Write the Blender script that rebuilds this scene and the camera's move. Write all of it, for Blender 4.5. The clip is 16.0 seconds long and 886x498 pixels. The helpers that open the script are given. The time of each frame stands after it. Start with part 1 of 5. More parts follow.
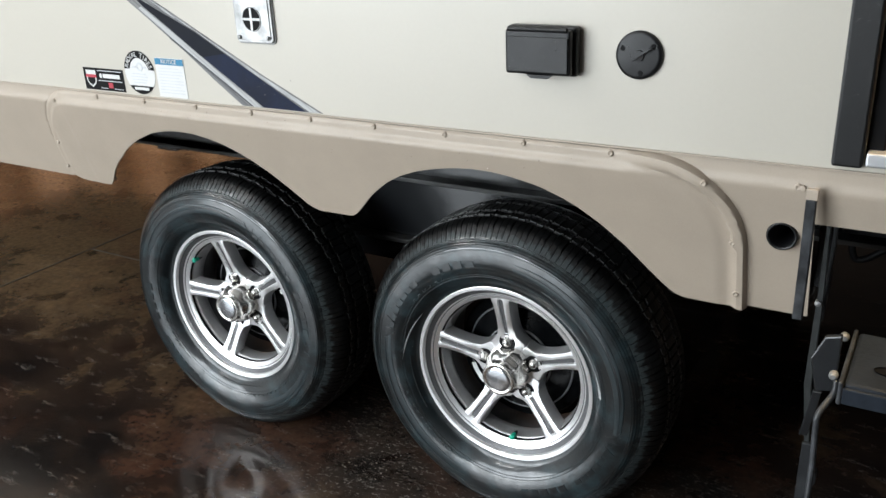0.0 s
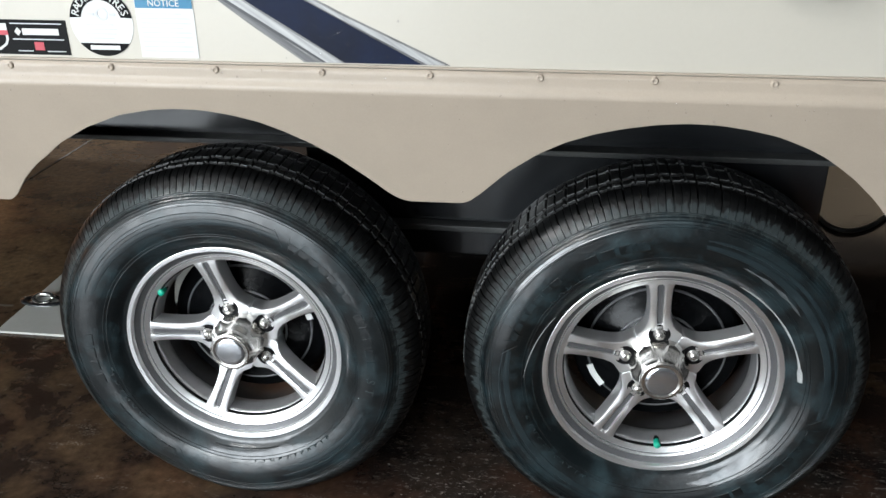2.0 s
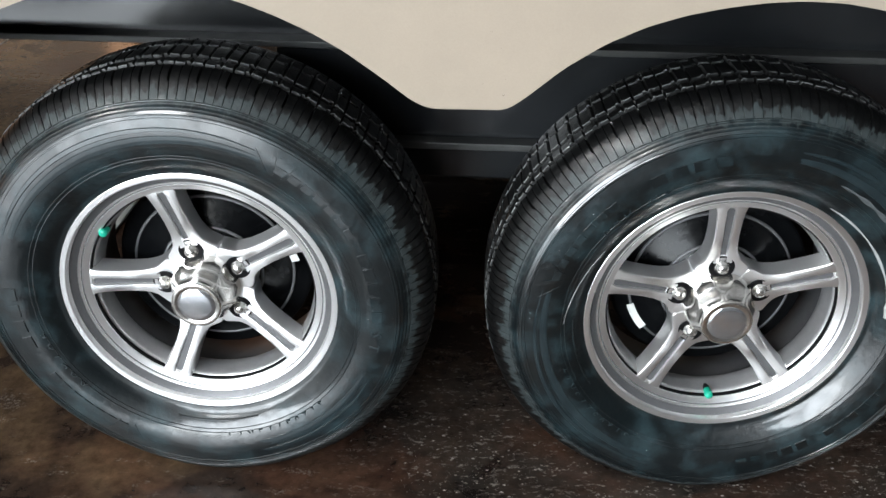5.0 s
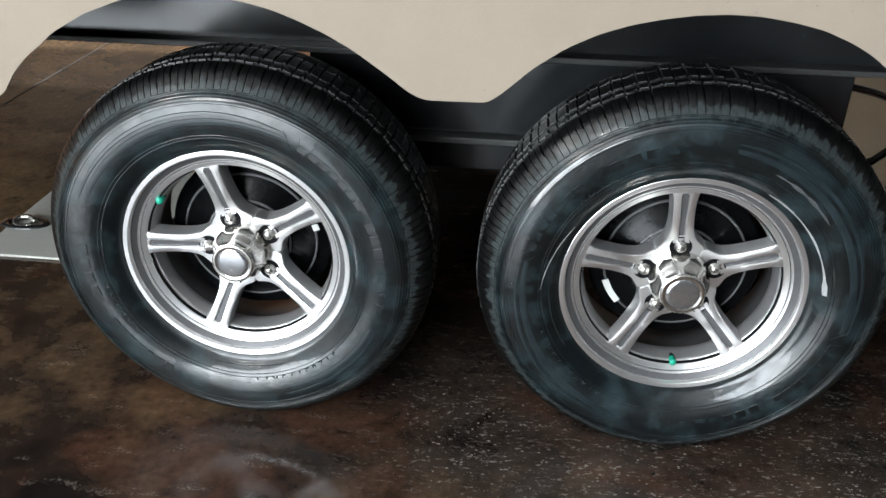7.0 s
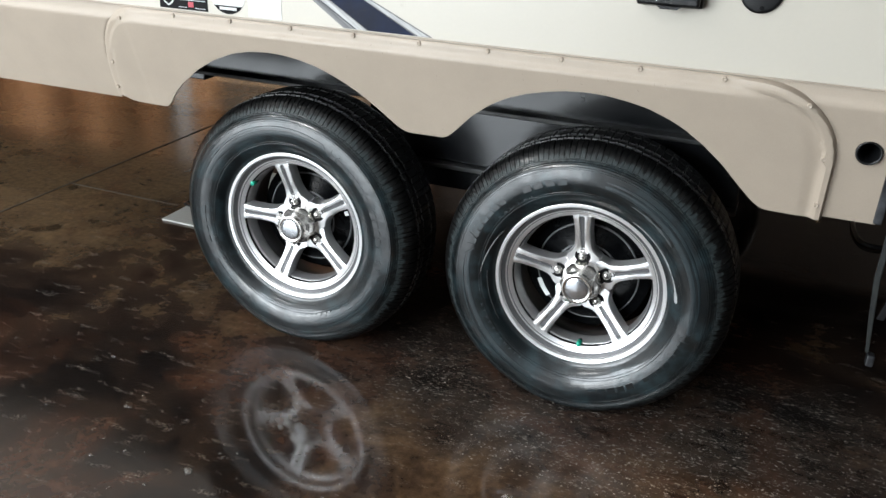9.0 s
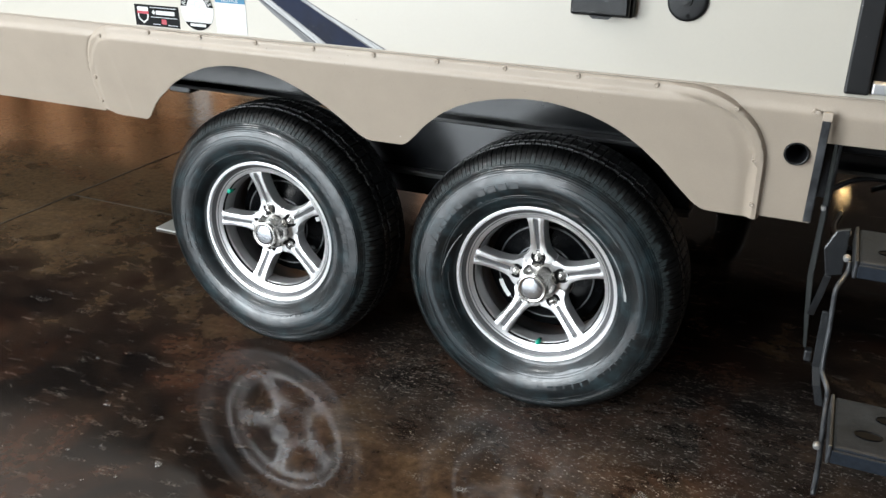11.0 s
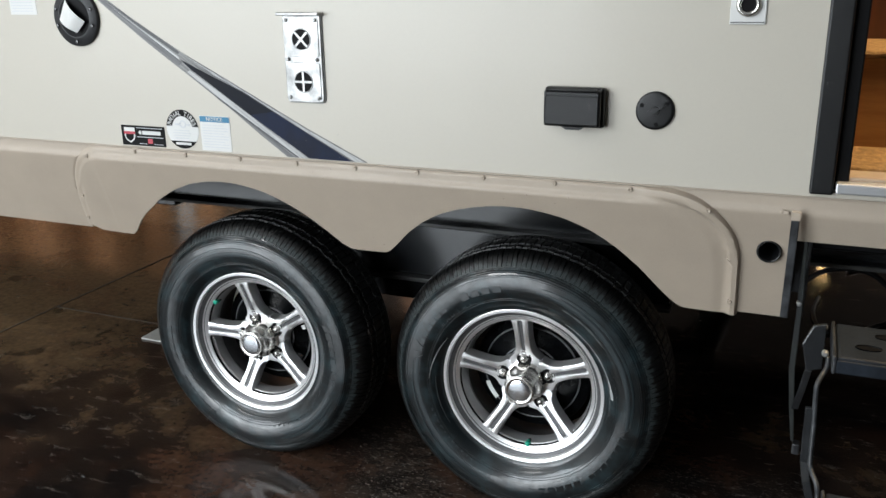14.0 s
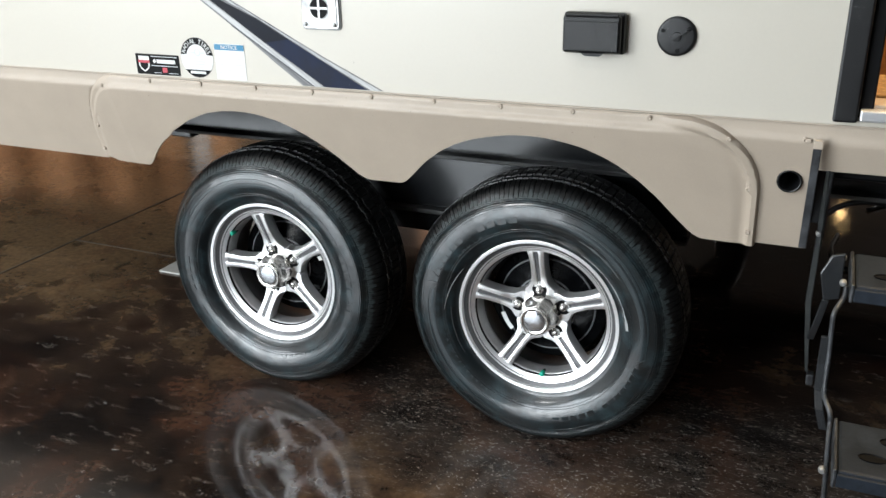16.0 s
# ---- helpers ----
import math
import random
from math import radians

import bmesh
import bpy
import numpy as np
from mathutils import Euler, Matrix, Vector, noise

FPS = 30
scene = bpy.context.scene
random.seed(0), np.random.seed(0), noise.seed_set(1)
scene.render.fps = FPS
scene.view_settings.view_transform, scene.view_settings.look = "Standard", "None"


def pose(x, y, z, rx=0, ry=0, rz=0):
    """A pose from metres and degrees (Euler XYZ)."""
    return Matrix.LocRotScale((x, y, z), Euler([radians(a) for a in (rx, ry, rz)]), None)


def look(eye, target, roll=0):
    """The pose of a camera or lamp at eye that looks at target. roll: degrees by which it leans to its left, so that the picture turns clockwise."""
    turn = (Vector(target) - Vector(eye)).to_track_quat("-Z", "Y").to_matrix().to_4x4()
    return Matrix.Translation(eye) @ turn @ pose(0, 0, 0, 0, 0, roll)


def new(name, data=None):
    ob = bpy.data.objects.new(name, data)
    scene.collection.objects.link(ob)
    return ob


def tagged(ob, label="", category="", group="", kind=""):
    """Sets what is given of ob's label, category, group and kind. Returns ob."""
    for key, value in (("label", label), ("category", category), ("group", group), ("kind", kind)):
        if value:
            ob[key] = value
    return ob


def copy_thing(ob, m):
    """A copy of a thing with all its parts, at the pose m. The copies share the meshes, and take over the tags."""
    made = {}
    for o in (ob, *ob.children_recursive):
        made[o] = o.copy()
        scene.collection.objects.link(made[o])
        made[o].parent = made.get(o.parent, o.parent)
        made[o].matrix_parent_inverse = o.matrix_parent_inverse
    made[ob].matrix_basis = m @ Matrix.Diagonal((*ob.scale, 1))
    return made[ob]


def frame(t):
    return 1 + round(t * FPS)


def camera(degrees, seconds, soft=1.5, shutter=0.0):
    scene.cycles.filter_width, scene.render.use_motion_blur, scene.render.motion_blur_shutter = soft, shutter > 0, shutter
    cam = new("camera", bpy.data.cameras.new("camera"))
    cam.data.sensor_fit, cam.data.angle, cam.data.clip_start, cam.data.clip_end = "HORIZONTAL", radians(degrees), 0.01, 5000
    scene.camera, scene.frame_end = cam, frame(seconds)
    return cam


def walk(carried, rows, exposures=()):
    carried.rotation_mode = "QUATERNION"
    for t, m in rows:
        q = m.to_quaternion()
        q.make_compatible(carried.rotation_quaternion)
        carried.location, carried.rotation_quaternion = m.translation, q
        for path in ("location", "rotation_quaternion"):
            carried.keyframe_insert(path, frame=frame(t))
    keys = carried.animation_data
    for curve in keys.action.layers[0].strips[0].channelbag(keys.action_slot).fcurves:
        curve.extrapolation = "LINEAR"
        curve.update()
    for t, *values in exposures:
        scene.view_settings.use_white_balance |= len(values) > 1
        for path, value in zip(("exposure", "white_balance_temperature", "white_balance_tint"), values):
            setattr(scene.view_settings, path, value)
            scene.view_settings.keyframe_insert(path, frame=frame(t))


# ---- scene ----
cam = camera(54.6, 16.0)
EXPOSURES = [(0.0, 0.03), (1.0, 0.26), (2.0, 0.18), (3.0, 0.17), (4.0, 0.43), (5.0, 0.61), (7.5, 0.40), (9.0, 0.26), (12.5, 0.19), (13.0, -0.15), (13.5, -0.25), (15.0, -0.29), (16.0, 0.19)]
PATH = [
    (0, (1.1, -1.252, 1.207), (0.131, 0.325, 0.45), -2.6),
    (0.5, (0.864, -1.292, 1.203), (0.142, 0.377, 0.369), -3.9),
    (1, (0.62, -1.183, 1.127), (0.033, 0.528, 0.273), -4.7),
    (1.5, (0.431, -1.149, 1.131), (-0.038, 0.588, 0.258), -3.5),
    (2, (0.225, -1.142, 1.114), (-0.023, 0.646, 0.253), -0.5),
    (2.5, (0.127, -1.035, 1.058), (-0.05, 0.775, 0.225), 0.4),
    (3, (0.056, -0.914, 1.026), (-0.069, 0.904, 0.202), -0.0),
    (3.5, (0.047, -0.904, 1.012), (-0.027, 0.914, 0.183), 0.4),
    (4, (0.054, -0.91, 0.999), (-0.023, 0.852, 0.056), 0.3),
    (4.5, (0.037, -0.918, 0.986), (-0.012, 0.809, -0.02), 1.0),
    (5, (0.042, -0.919, 0.988), (0.012, 0.81, -0.017), 1.4),
    (5.2, (0.041, -0.932, 0.967), (0.026, 0.818, 0.0), 1.7),
    (7.3, (0.21, -1.211, 1.053), (-0.036, 0.533, 0.105), 0.6),
    (7.5, (0.261, -1.273, 1.085), (-0.042, 0.479, 0.171), 0.6),
    (8, (0.498, -1.376, 1.099), (0.0, 0.368, 0.256), 3.2),
    (8.5, (0.68, -1.464, 1.16), (0.032, 0.225, 0.306), 1.3),
    (9, (0.763, -1.611, 1.17), (0.086, 0.078, 0.341), 2.0),
    (9.5, (0.837, -1.62, 1.191), (0.148, 0.068, 0.37), 2.3),
    (12, (0.94, -1.635, 1.185), (0.171, 0.034, 0.397), -0.1),
    (12.5, (0.922, -1.646, 1.203), (0.145, 0.033, 0.445), -0.2),
    (13, (0.929, -1.645, 1.215), (0.125, 0.056, 0.534), -1.3),
    (13.5, (0.938, -1.647, 1.224), (0.144, 0.08, 0.601), -1.3),
    (14, (0.938, -1.636, 1.232), (0.203, 0.12, 0.618), -1.0),
    (14.5, (0.941, -1.631, 1.237), (0.205, 0.127, 0.63), -1.5),
    (15, (0.942, -1.628, 1.231), (0.193, 0.126, 0.629), -1.8),
    (15.5, (0.936, -1.628, 1.221), (0.182, 0.099, 0.55), -1.9),
    (16, (0.938, -1.641, 1.207), (0.186, 0.058, 0.466), -1.1),
]
walk(cam, [(t, look(eye, target, roll)) for t, eye, target, roll in PATH], EXPOSURES)

# ---- world and light ----
world = bpy.data.worlds.new("world")
scene.world = world
world.use_nodes = True
wn = world.node_tree
sky = wn.nodes.new("ShaderNodeTexSky")
sky.sky_type, sky.sun_disc = "NISHITA", False
sky.sun_elevation, sky.sun_rotation = radians(35), radians(150)
wn.nodes["Background"].inputs["Strength"].default_value = 0.12
wn.links.new(sky.outputs["Color"], wn.nodes["Background"].inputs["Color"])

ROOM = dict(x0=-9.0, x1=9.0, y0=-7.5, y1=9.5, h=4.8)
FLOOR_Z = 0.014


def area_lamp(name, m, sx, sy, power, color):
    data = bpy.data.lights.new(name, "AREA")
    data.shape, data.size, data.size_y = "RECTANGLE", sx, sy
    data.energy, data.color = power, color
    ob = new(name, data)
    ob.matrix_world = m
    return ob


DAY, TUBE = (0.88, 0.95, 1.0), (0.98, 0.99, 1.0)
# daylight in the tall bay-door opening behind the camera
area_lamp("bay_daylight", look((-4.2, -7.2, 2.1), (-2.8, 0, 1.9)), 6.2, 4.0, 900, DAY)
# warm cabin light on the ceiling inside the trailer
area_lamp("cabin_light", look((1.5, 0.13, 2.6), (1.5, 0.50, 0.9)), 0.3, 0.2, 64, (1.0, 0.74, 0.42))
area_lamp("far_lamp", look((1.39, 9.2, 2.33), (1.39, 0, 1.2)), 0.09, 0.04, 0.5, (1.0, 0.66, 0.30))
# unseen strip lights, added to brighten wheels, west timber and tan board
TUBES = [(-5.0, -3.0, 36), (-2.6, -3.0, 36), (-3.8, -1.5, 36), (-2.6, -5.0, 36), (-5.2, 3.6, 330), (-5.2, 6.6, 330), (4.3, 7.9, 75)]
for lx, ly, power in TUBES:
    area_lamp("added_tube_light", look((lx, ly, 4.33), (lx, ly + 0.001, 0)), 1.9, 0.24, power, TUBE)


# ---- materials ----
def node(nt, kind, **sets):
    n = nt.nodes.new(kind)
    for key, value in sets.items():
        if key in n.inputs:
            n.inputs[key].default_value = value
    return n


def material(name, color, rough=0.5, metal=0.0, vary=0.15, grain=80.0, stain=4.0, bump=0.1, coat=0.0, coat_rough=0.08, coat_patchy=False, rvary=0.15, tint=None,
             spec=0.5, stretch=(1, 1, 1), turn=0, bump_scale=None, thresh=(0.35, 0.7)):
    """A surface with fine grain and broad stains in colour, gloss and relief, in metres of the object's own space."""
    m = bpy.data.materials.new(name)
    m.use_nodes = True
    nt = m.node_tree
    b = nt.nodes["Principled BSDF"]
    tc = nt.nodes.new("ShaderNodeTexCoord")
    mp = nt.nodes.new("ShaderNodeMapping")
    mp.inputs["Scale"].default_value = stretch
    spin = nt.nodes.new("ShaderNodeMapping")
    spin.inputs["Rotation"].default_value = (0, radians(turn), 0)
    nt.links.new(tc.outputs["Object"], spin.inputs["Vector"])
    nt.links.new(spin.outputs["Vector"], mp.inputs["Vector"])
    fine = node(nt, "ShaderNodeTexNoise", Scale=grain, Detail=4.0, Roughness=0.6)
    broad = node(nt, "ShaderNodeTexNoise", Scale=stain, Detail=6.0, Roughness=0.62)
    for n in (fine, broad):
        nt.links.new(mp.outputs["Vector"], n.inputs["Vector"])
    ramp = nt.nodes.new("ShaderNodeValToRGB")
    ramp.color_ramp.elements[0].position, ramp.color_ramp.elements[1].position = thresh
    other = tint or tuple(c * (1 - vary) for c in color)
    ramp.color_ramp.elements[0].color, ramp.color_ramp.elements[1].color = (*color, 1), (*other, 1)
    nt.links.new(broad.outputs["Fac"], ramp.inputs["Fac"])
    mix = nt.nodes.new("ShaderNodeMix")
    mix.data_type, mix.blend_type = "RGBA", "MULTIPLY"
    mix.inputs["Factor"].default_value = 1.0
    g = nt.nodes.new("ShaderNodeMapRange")
    g.inputs["To Min"].default_value, g.inputs["To Max"].default_value = 1 - vary, 1 + vary * 0.6
    nt.links.new(fine.outputs["Fac"], g.inputs["Value"])
    nt.links.new(ramp.outputs["Color"], mix.inputs["A"])
    nt.links.new(g.outputs["Result"], mix.inputs["B"])
    nt.links.new(mix.outputs["Result"], b.inputs["Base Color"])
    r = nt.nodes.new("ShaderNodeMapRange")
    r.inputs["To Min"].default_value, r.inputs["To Max"].default_value = max(0.02, rough - rvary), min(1, rough + rvary)
    nt.links.new(broad.outputs["Fac"], r.inputs["Value"])
    nt.links.new(r.outputs["Result"], b.inputs["Roughness"])
    b.inputs["Metallic"].default_value = metal
    b.inputs["Specular IOR Level"].default_value = spec
    b.inputs["Coat Weight"].default_value = coat
    b.inputs["Coat Roughness"].default_value = coat_rough
    if coat_patchy:
        b.inputs["Coat IOR"].default_value = 1.72
        patch = node(nt, "ShaderNodeTexNoise", Scale=stain * 1.3, Detail=9.0, Roughness=0.68, Distortion=1.2)
        nt.links.new(mp.outputs["Vector"], patch.inputs["Vector"])
        pr = nt.nodes.new("ShaderNodeMapRange")
        pr.inputs["From Min"].default_value, pr.inputs["From Max"].default_value = 0.36, 0.62
        pr.inputs["To Min"].default_value, pr.inputs["To Max"].default_value = coat * 0.40, coat
        nt.links.new(patch.outputs["Fac"], pr.inputs["Value"])
        nt.links.new(pr.outputs["Result"], b.inputs["Coat Weight"])
    if bump:
        bp = node(nt, "ShaderNodeBump", Strength=bump, Distance=0.004)
        src = fine
        if bump_scale:
            src = node(nt, "ShaderNodeTexNoise", Scale=bump_scale, Detail=5.0)
            nt.links.new(mp.outputs["Vector"], src.inputs["Vector"])
        nt.links.new(src.outputs["Fac"], bp.inputs["Height"])
        nt.links.new(bp.outputs["Normal"], b.inputs["Normal"])
    return m


def brushed_metal(name, color, rough):
    """Turned or brushed aluminium: fine scratches round the wheel's axis."""
    m = material(name, color, rough, 0.96, 0.05, 60, 9, 0.0, rvary=0.06)
    nt = m.node_tree
    b = nt.nodes["Principled BSDF"]
    tc = nt.nodes.new("ShaderNodeTexCoord")
    sep = nt.nodes.new("ShaderNodeSeparateXYZ")
    nt.links.new(tc.outputs["Object"], sep.inputs["Vector"])
    xx = nt.nodes.new("ShaderNodeVectorMath")
    xx.operation = "LENGTH"
    flat = nt.nodes.new("ShaderNodeCombineXYZ")
    nt.links.new(sep.outputs["X"], flat.inputs["X"])
    nt.links.new(sep.outputs["Z"], flat.inputs["Y"])
    nt.links.new(flat.outputs["Vector"], xx.inputs[0])
    n = node(nt, "ShaderNodeTexNoise", Scale=700.0, Detail=2.0)
    n.noise_dimensions = "1D"
    nt.links.new(xx.outputs["Value"], n.inputs["W"])
    bp = node(nt, "ShaderNodeBump", Strength=0.002, Distance=0.0001)
    nt.links.new(n.outputs["Fac"], bp.inputs["Height"])
    nt.links.new(bp.outputs["Normal"], b.inputs["Normal"])
    fine = nt.nodes.new("ShaderNodeMapRange")
    fine.inputs["From Min"].default_value, fine.inputs["From Max"].default_value = 0.3, 0.7
    fine.inputs["To Min"].default_value, fine.inputs["To Max"].default_value = rough - 0.06, rough + 0.06
    nt.links.new(n.outputs["Fac"], fine.inputs["Value"])
    nt.links.new(fine.outputs["Result"], b.inputs["Roughness"])
    # lathe marks spread the gloss along the radius
    turned = nt.nodes.new("ShaderNodeTangent")
    turned.direction_type, turned.axis = "RADIAL", "Y"
    nt.links.new(turned.outputs["Tangent"], b.inputs["Tangent"])
    b.inputs["Anisotropic"].default_value = 0.45
    b.inputs["Anisotropic Rotation"].default_value = 0.25
    return m


def stained_concrete():
    """Dark acid-stained, sealed slab: brown, rust and black clouds, scuffs, a damp gloss."""
    m = bpy.data.materials.new("stained_concrete")
    m.use_nodes = True
    nt = m.node_tree
    b = nt.nodes["Principled BSDF"]
    tc = nt.nodes.new("ShaderNodeTexCoord")
    wide = node(nt, "ShaderNodeTexNoise", Scale=1.15, Detail=6.0, Roughness=0.6, Distortion=0.6)
    cloud = node(nt, "ShaderNodeTexNoise", Scale=5.0, Detail=9.0, Roughness=0.60, Distortion=0.35)
    rust = node(nt, "ShaderNodeTexNoise", Scale=2.6, Detail=7.0, Roughness=0.6, Distortion=0.9)
    fine = node(nt, "ShaderNodeTexNoise", Scale=55.0, Detail=6.0, Roughness=0.7)
    speck = node(nt, "ShaderNodeTexNoise", Scale=210.0, Detail=3.0, Roughness=0.6)
    off = nt.nodes.new("ShaderNodeMapping")
    off.inputs["Location"].default_value = (3.7, 1.3, 0)
    for n in (wide, cloud, fine, speck):
        nt.links.new(tc.outputs["Object"], n.inputs["Vector"])
    nt.links.new(tc.outputs["Object"], off.inputs["Vector"])
    nt.links.new(off.outputs["Vector"], rust.inputs["Vector"])
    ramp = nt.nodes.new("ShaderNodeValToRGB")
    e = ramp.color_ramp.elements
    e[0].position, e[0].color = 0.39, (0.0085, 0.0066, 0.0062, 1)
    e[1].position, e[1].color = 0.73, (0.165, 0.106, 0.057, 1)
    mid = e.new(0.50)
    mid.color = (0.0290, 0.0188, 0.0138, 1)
    # floor colour lightened towards the west and back, for the light falling there
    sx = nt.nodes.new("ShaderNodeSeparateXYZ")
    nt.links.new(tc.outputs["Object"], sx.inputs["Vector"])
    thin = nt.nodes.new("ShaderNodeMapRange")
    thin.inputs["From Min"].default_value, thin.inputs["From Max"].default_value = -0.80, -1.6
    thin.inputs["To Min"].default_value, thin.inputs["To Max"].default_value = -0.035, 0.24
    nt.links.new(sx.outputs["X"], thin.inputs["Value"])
    add = nt.nodes.new("ShaderNodeMath")
    mean = nt.nodes.new("ShaderNodeMath")
    nt.links.new(wide.outputs["Fac"], mean.inputs[0])
    nt.links.new(cloud.outputs["Fac"], mean.inputs[1])
    half2 = nt.nodes.new("ShaderNodeMath")
    half2.operation = "MULTIPLY"
    half2.inputs[1].default_value = 0.5
    nt.links.new(mean.outputs[0], half2.inputs[0])
    nt.links.new(half2.outputs[0], add.inputs[0])
    # the painted lightening fades out towards the bay
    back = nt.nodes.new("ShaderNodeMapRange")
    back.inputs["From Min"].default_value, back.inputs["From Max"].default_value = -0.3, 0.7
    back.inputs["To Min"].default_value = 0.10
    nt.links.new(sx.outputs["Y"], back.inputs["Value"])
    west_glow = nt.nodes.new("ShaderNodeMath")
    west_glow.operation = "MULTIPLY"
    nt.links.new(thin.outputs["Result"], west_glow.inputs[0])
    nt.links.new(back.outputs["Result"], west_glow.inputs[1])
    # darkening put into the floor colour towards the bay
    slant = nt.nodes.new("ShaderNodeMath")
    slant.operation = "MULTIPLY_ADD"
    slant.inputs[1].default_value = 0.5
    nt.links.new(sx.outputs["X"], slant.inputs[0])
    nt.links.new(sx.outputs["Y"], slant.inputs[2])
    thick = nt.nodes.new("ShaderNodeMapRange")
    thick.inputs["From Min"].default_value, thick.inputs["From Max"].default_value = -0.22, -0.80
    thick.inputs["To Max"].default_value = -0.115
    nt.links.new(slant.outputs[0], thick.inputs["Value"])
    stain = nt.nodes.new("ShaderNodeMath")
    nt.links.new(west_glow.outputs[0], stain.inputs[0])
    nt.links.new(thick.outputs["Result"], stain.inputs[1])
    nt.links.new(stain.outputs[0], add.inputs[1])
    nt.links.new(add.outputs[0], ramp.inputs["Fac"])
    r2 = nt.nodes.new("ShaderNodeValToRGB")
    r2.color_ramp.elements[0].position, r2.color_ramp.elements[1].position = 0.52, 0.70
    nt.links.new(rust.outputs["Fac"], r2.inputs["Fac"])
    mix = nt.nodes.new("ShaderNodeMix")
    mix.data_type = "RGBA"
    mix.inputs["B"].default_value = (0.095, 0.040, 0.022, 1)
    half = nt.nodes.new("ShaderNodeMath")
    half.operation = "MULTIPLY"
    half.inputs[1].default_value = 0.45
    nt.links.new(r2.outputs["Color"], half.inputs[0])
    nt.links.new(half.outputs[0], mix.inputs["Factor"])
    nt.links.new(ramp.outputs["Color"], mix.inputs["A"])
    g = nt.nodes.new("ShaderNodeMapRange")
    g.inputs["From Min"].default_value, g.inputs["From Max"].default_value = 0.25, 0.75
    g.inputs["To Min"].default_value, g.inputs["To Max"].default_value = 0.55, 1.5
    nt.links.new(fine.outputs["Fac"], g.inputs["Value"])
    mul = nt.nodes.new("ShaderNodeMix")
    mul.data_type, mul.blend_type = "RGBA", "MULTIPLY"
    mul.inputs["Factor"].default_value = 1.0
    nt.links.new(mix.outputs["Result"], mul.inputs["A"])
    nt.links.new(g.outputs["Result"], mul.inputs["B"])
    # fine dragged scuffs, in patches
    drag = nt.nodes.new("ShaderNodeMapping")
    drag.inputs["Scale"].default_value = (11.0, 36.0, 1.0)
    drag.inputs["Rotation"].default_value = (0, 0, radians(6))
    nt.links.new(tc.outputs["Object"], drag.inputs["Vector"])
    sn = node(nt, "ShaderNodeTexNoise", Scale=1.0, Detail=6.0, Roughness=0.7)
    nt.links.new(drag.outputs["Vector"], sn.inputs["Vector"])
    s1 = nt.nodes.new("ShaderNodeMapRange")
    s1.inputs["From Min"].default_value, s1.inputs["From Max"].default_value = 0.56, 0.72
    nt.links.new(sn.outputs["Fac"], s1.inputs["Value"])
    s2 = nt.nodes.new("ShaderNodeMapRange")
    s2.inputs["From Min"].default_value, s2.inputs["From Max"].default_value = 0.46, 0.60
    s2.inputs["To Max"].default_value = 0.6
    nt.links.new(speck.outputs["Fac"], s2.inputs["Value"])
    s3 = nt.nodes.new("ShaderNodeMath")
    s3.operation = "MULTIPLY"
    nt.links.new(s1.outputs["Result"], s3.inputs[0])
    nt.links.new(s2.outputs["Result"], s3.inputs[1])
    # a worn, gritty wheel track past the front axle
    window = None
    for axis, a0, a1 in (("Y", -0.34, -0.06), ("Y", 0.46, 0.24), ("X", -0.25, 0.15), ("X", 2.4, 1.5)):
        w = nt.nodes.new("ShaderNodeMapRange")
        w.interpolation_type = "SMOOTHSTEP"
        w.inputs["From Min"].default_value, w.inputs["From Max"].default_value = a0, a1
        nt.links.new(sx.outputs[axis], w.inputs["Value"])
        if window is None:
            window = w.outputs["Result"]
        else:
            both = nt.nodes.new("ShaderNodeMath")
            both.operation = "MULTIPLY"
            nt.links.new(window, both.inputs[0])
            nt.links.new(w.outputs["Result"], both.inputs[1])
            window = both.outputs[0]
    lane = nt.nodes.new("ShaderNodeMapping")
    lane.inputs["Scale"].default_value = (4.5, 11.0, 1.0)
    lane.inputs["Rotation"].default_value = (0, 0, radians(-5))
    nt.links.new(tc.outputs["Object"], lane.inputs["Vector"])
    ln = node(nt, "ShaderNodeTexNoise", Scale=1.0, Detail=7.0, Roughness=0.72)
    nt.links.new(lane.outputs["Vector"], ln.inputs["Vector"])
    l1 = nt.nodes.new("ShaderNodeMapRange")
    l1.inputs["From Min"].default_value, l1.inputs["From Max"].default_value = 0.36, 0.62
    nt.links.new(ln.outputs["Fac"], l1.inputs["Value"])
    chips = nt.nodes.new("ShaderNodeMapRange")
    chips.inputs["From Min"].default_value, chips.inputs["From Max"].default_value = 0.575, 0.66
    gravel = node(nt, "ShaderNodeTexNoise", Scale=120.0, Detail=4.0, Roughness=0.7)
    stretch2 = nt.nodes.new("ShaderNodeMapping")
    stretch2.inputs["Scale"].default_value = (0.6, 1.3, 1.0)
    nt.links.new(tc.outputs["Object"], stretch2.inputs["Vector"])
    nt.links.new(stretch2.outputs["Vector"], gravel.inputs["Vector"])
    nt.links.new(gravel.outputs["Fac"], chips.inputs["Value"])
    track = nt.nodes.new("ShaderNodeMath")
    track.operation = "MULTIPLY"
    nt.links.new(window, track.inputs[0])
    nt.links.new(l1.outputs["Result"], track.inputs[1])
    worn = nt.nodes.new("ShaderNodeMath")
    worn.operation = "MULTIPLY"
    nt.links.new(track.outputs[0], worn.inputs[0])
    nt.links.new(chips.outputs["Result"], worn.inputs[1])
    most = nt.nodes.new("ShaderNodeMath")
    most.operation = "MAXIMUM"
    nt.links.new(worn.outputs[0], most.inputs[0])
    nt.links.new(s3.outputs[0], most.inputs[1])
    film = nt.nodes.new("ShaderNodeMath")
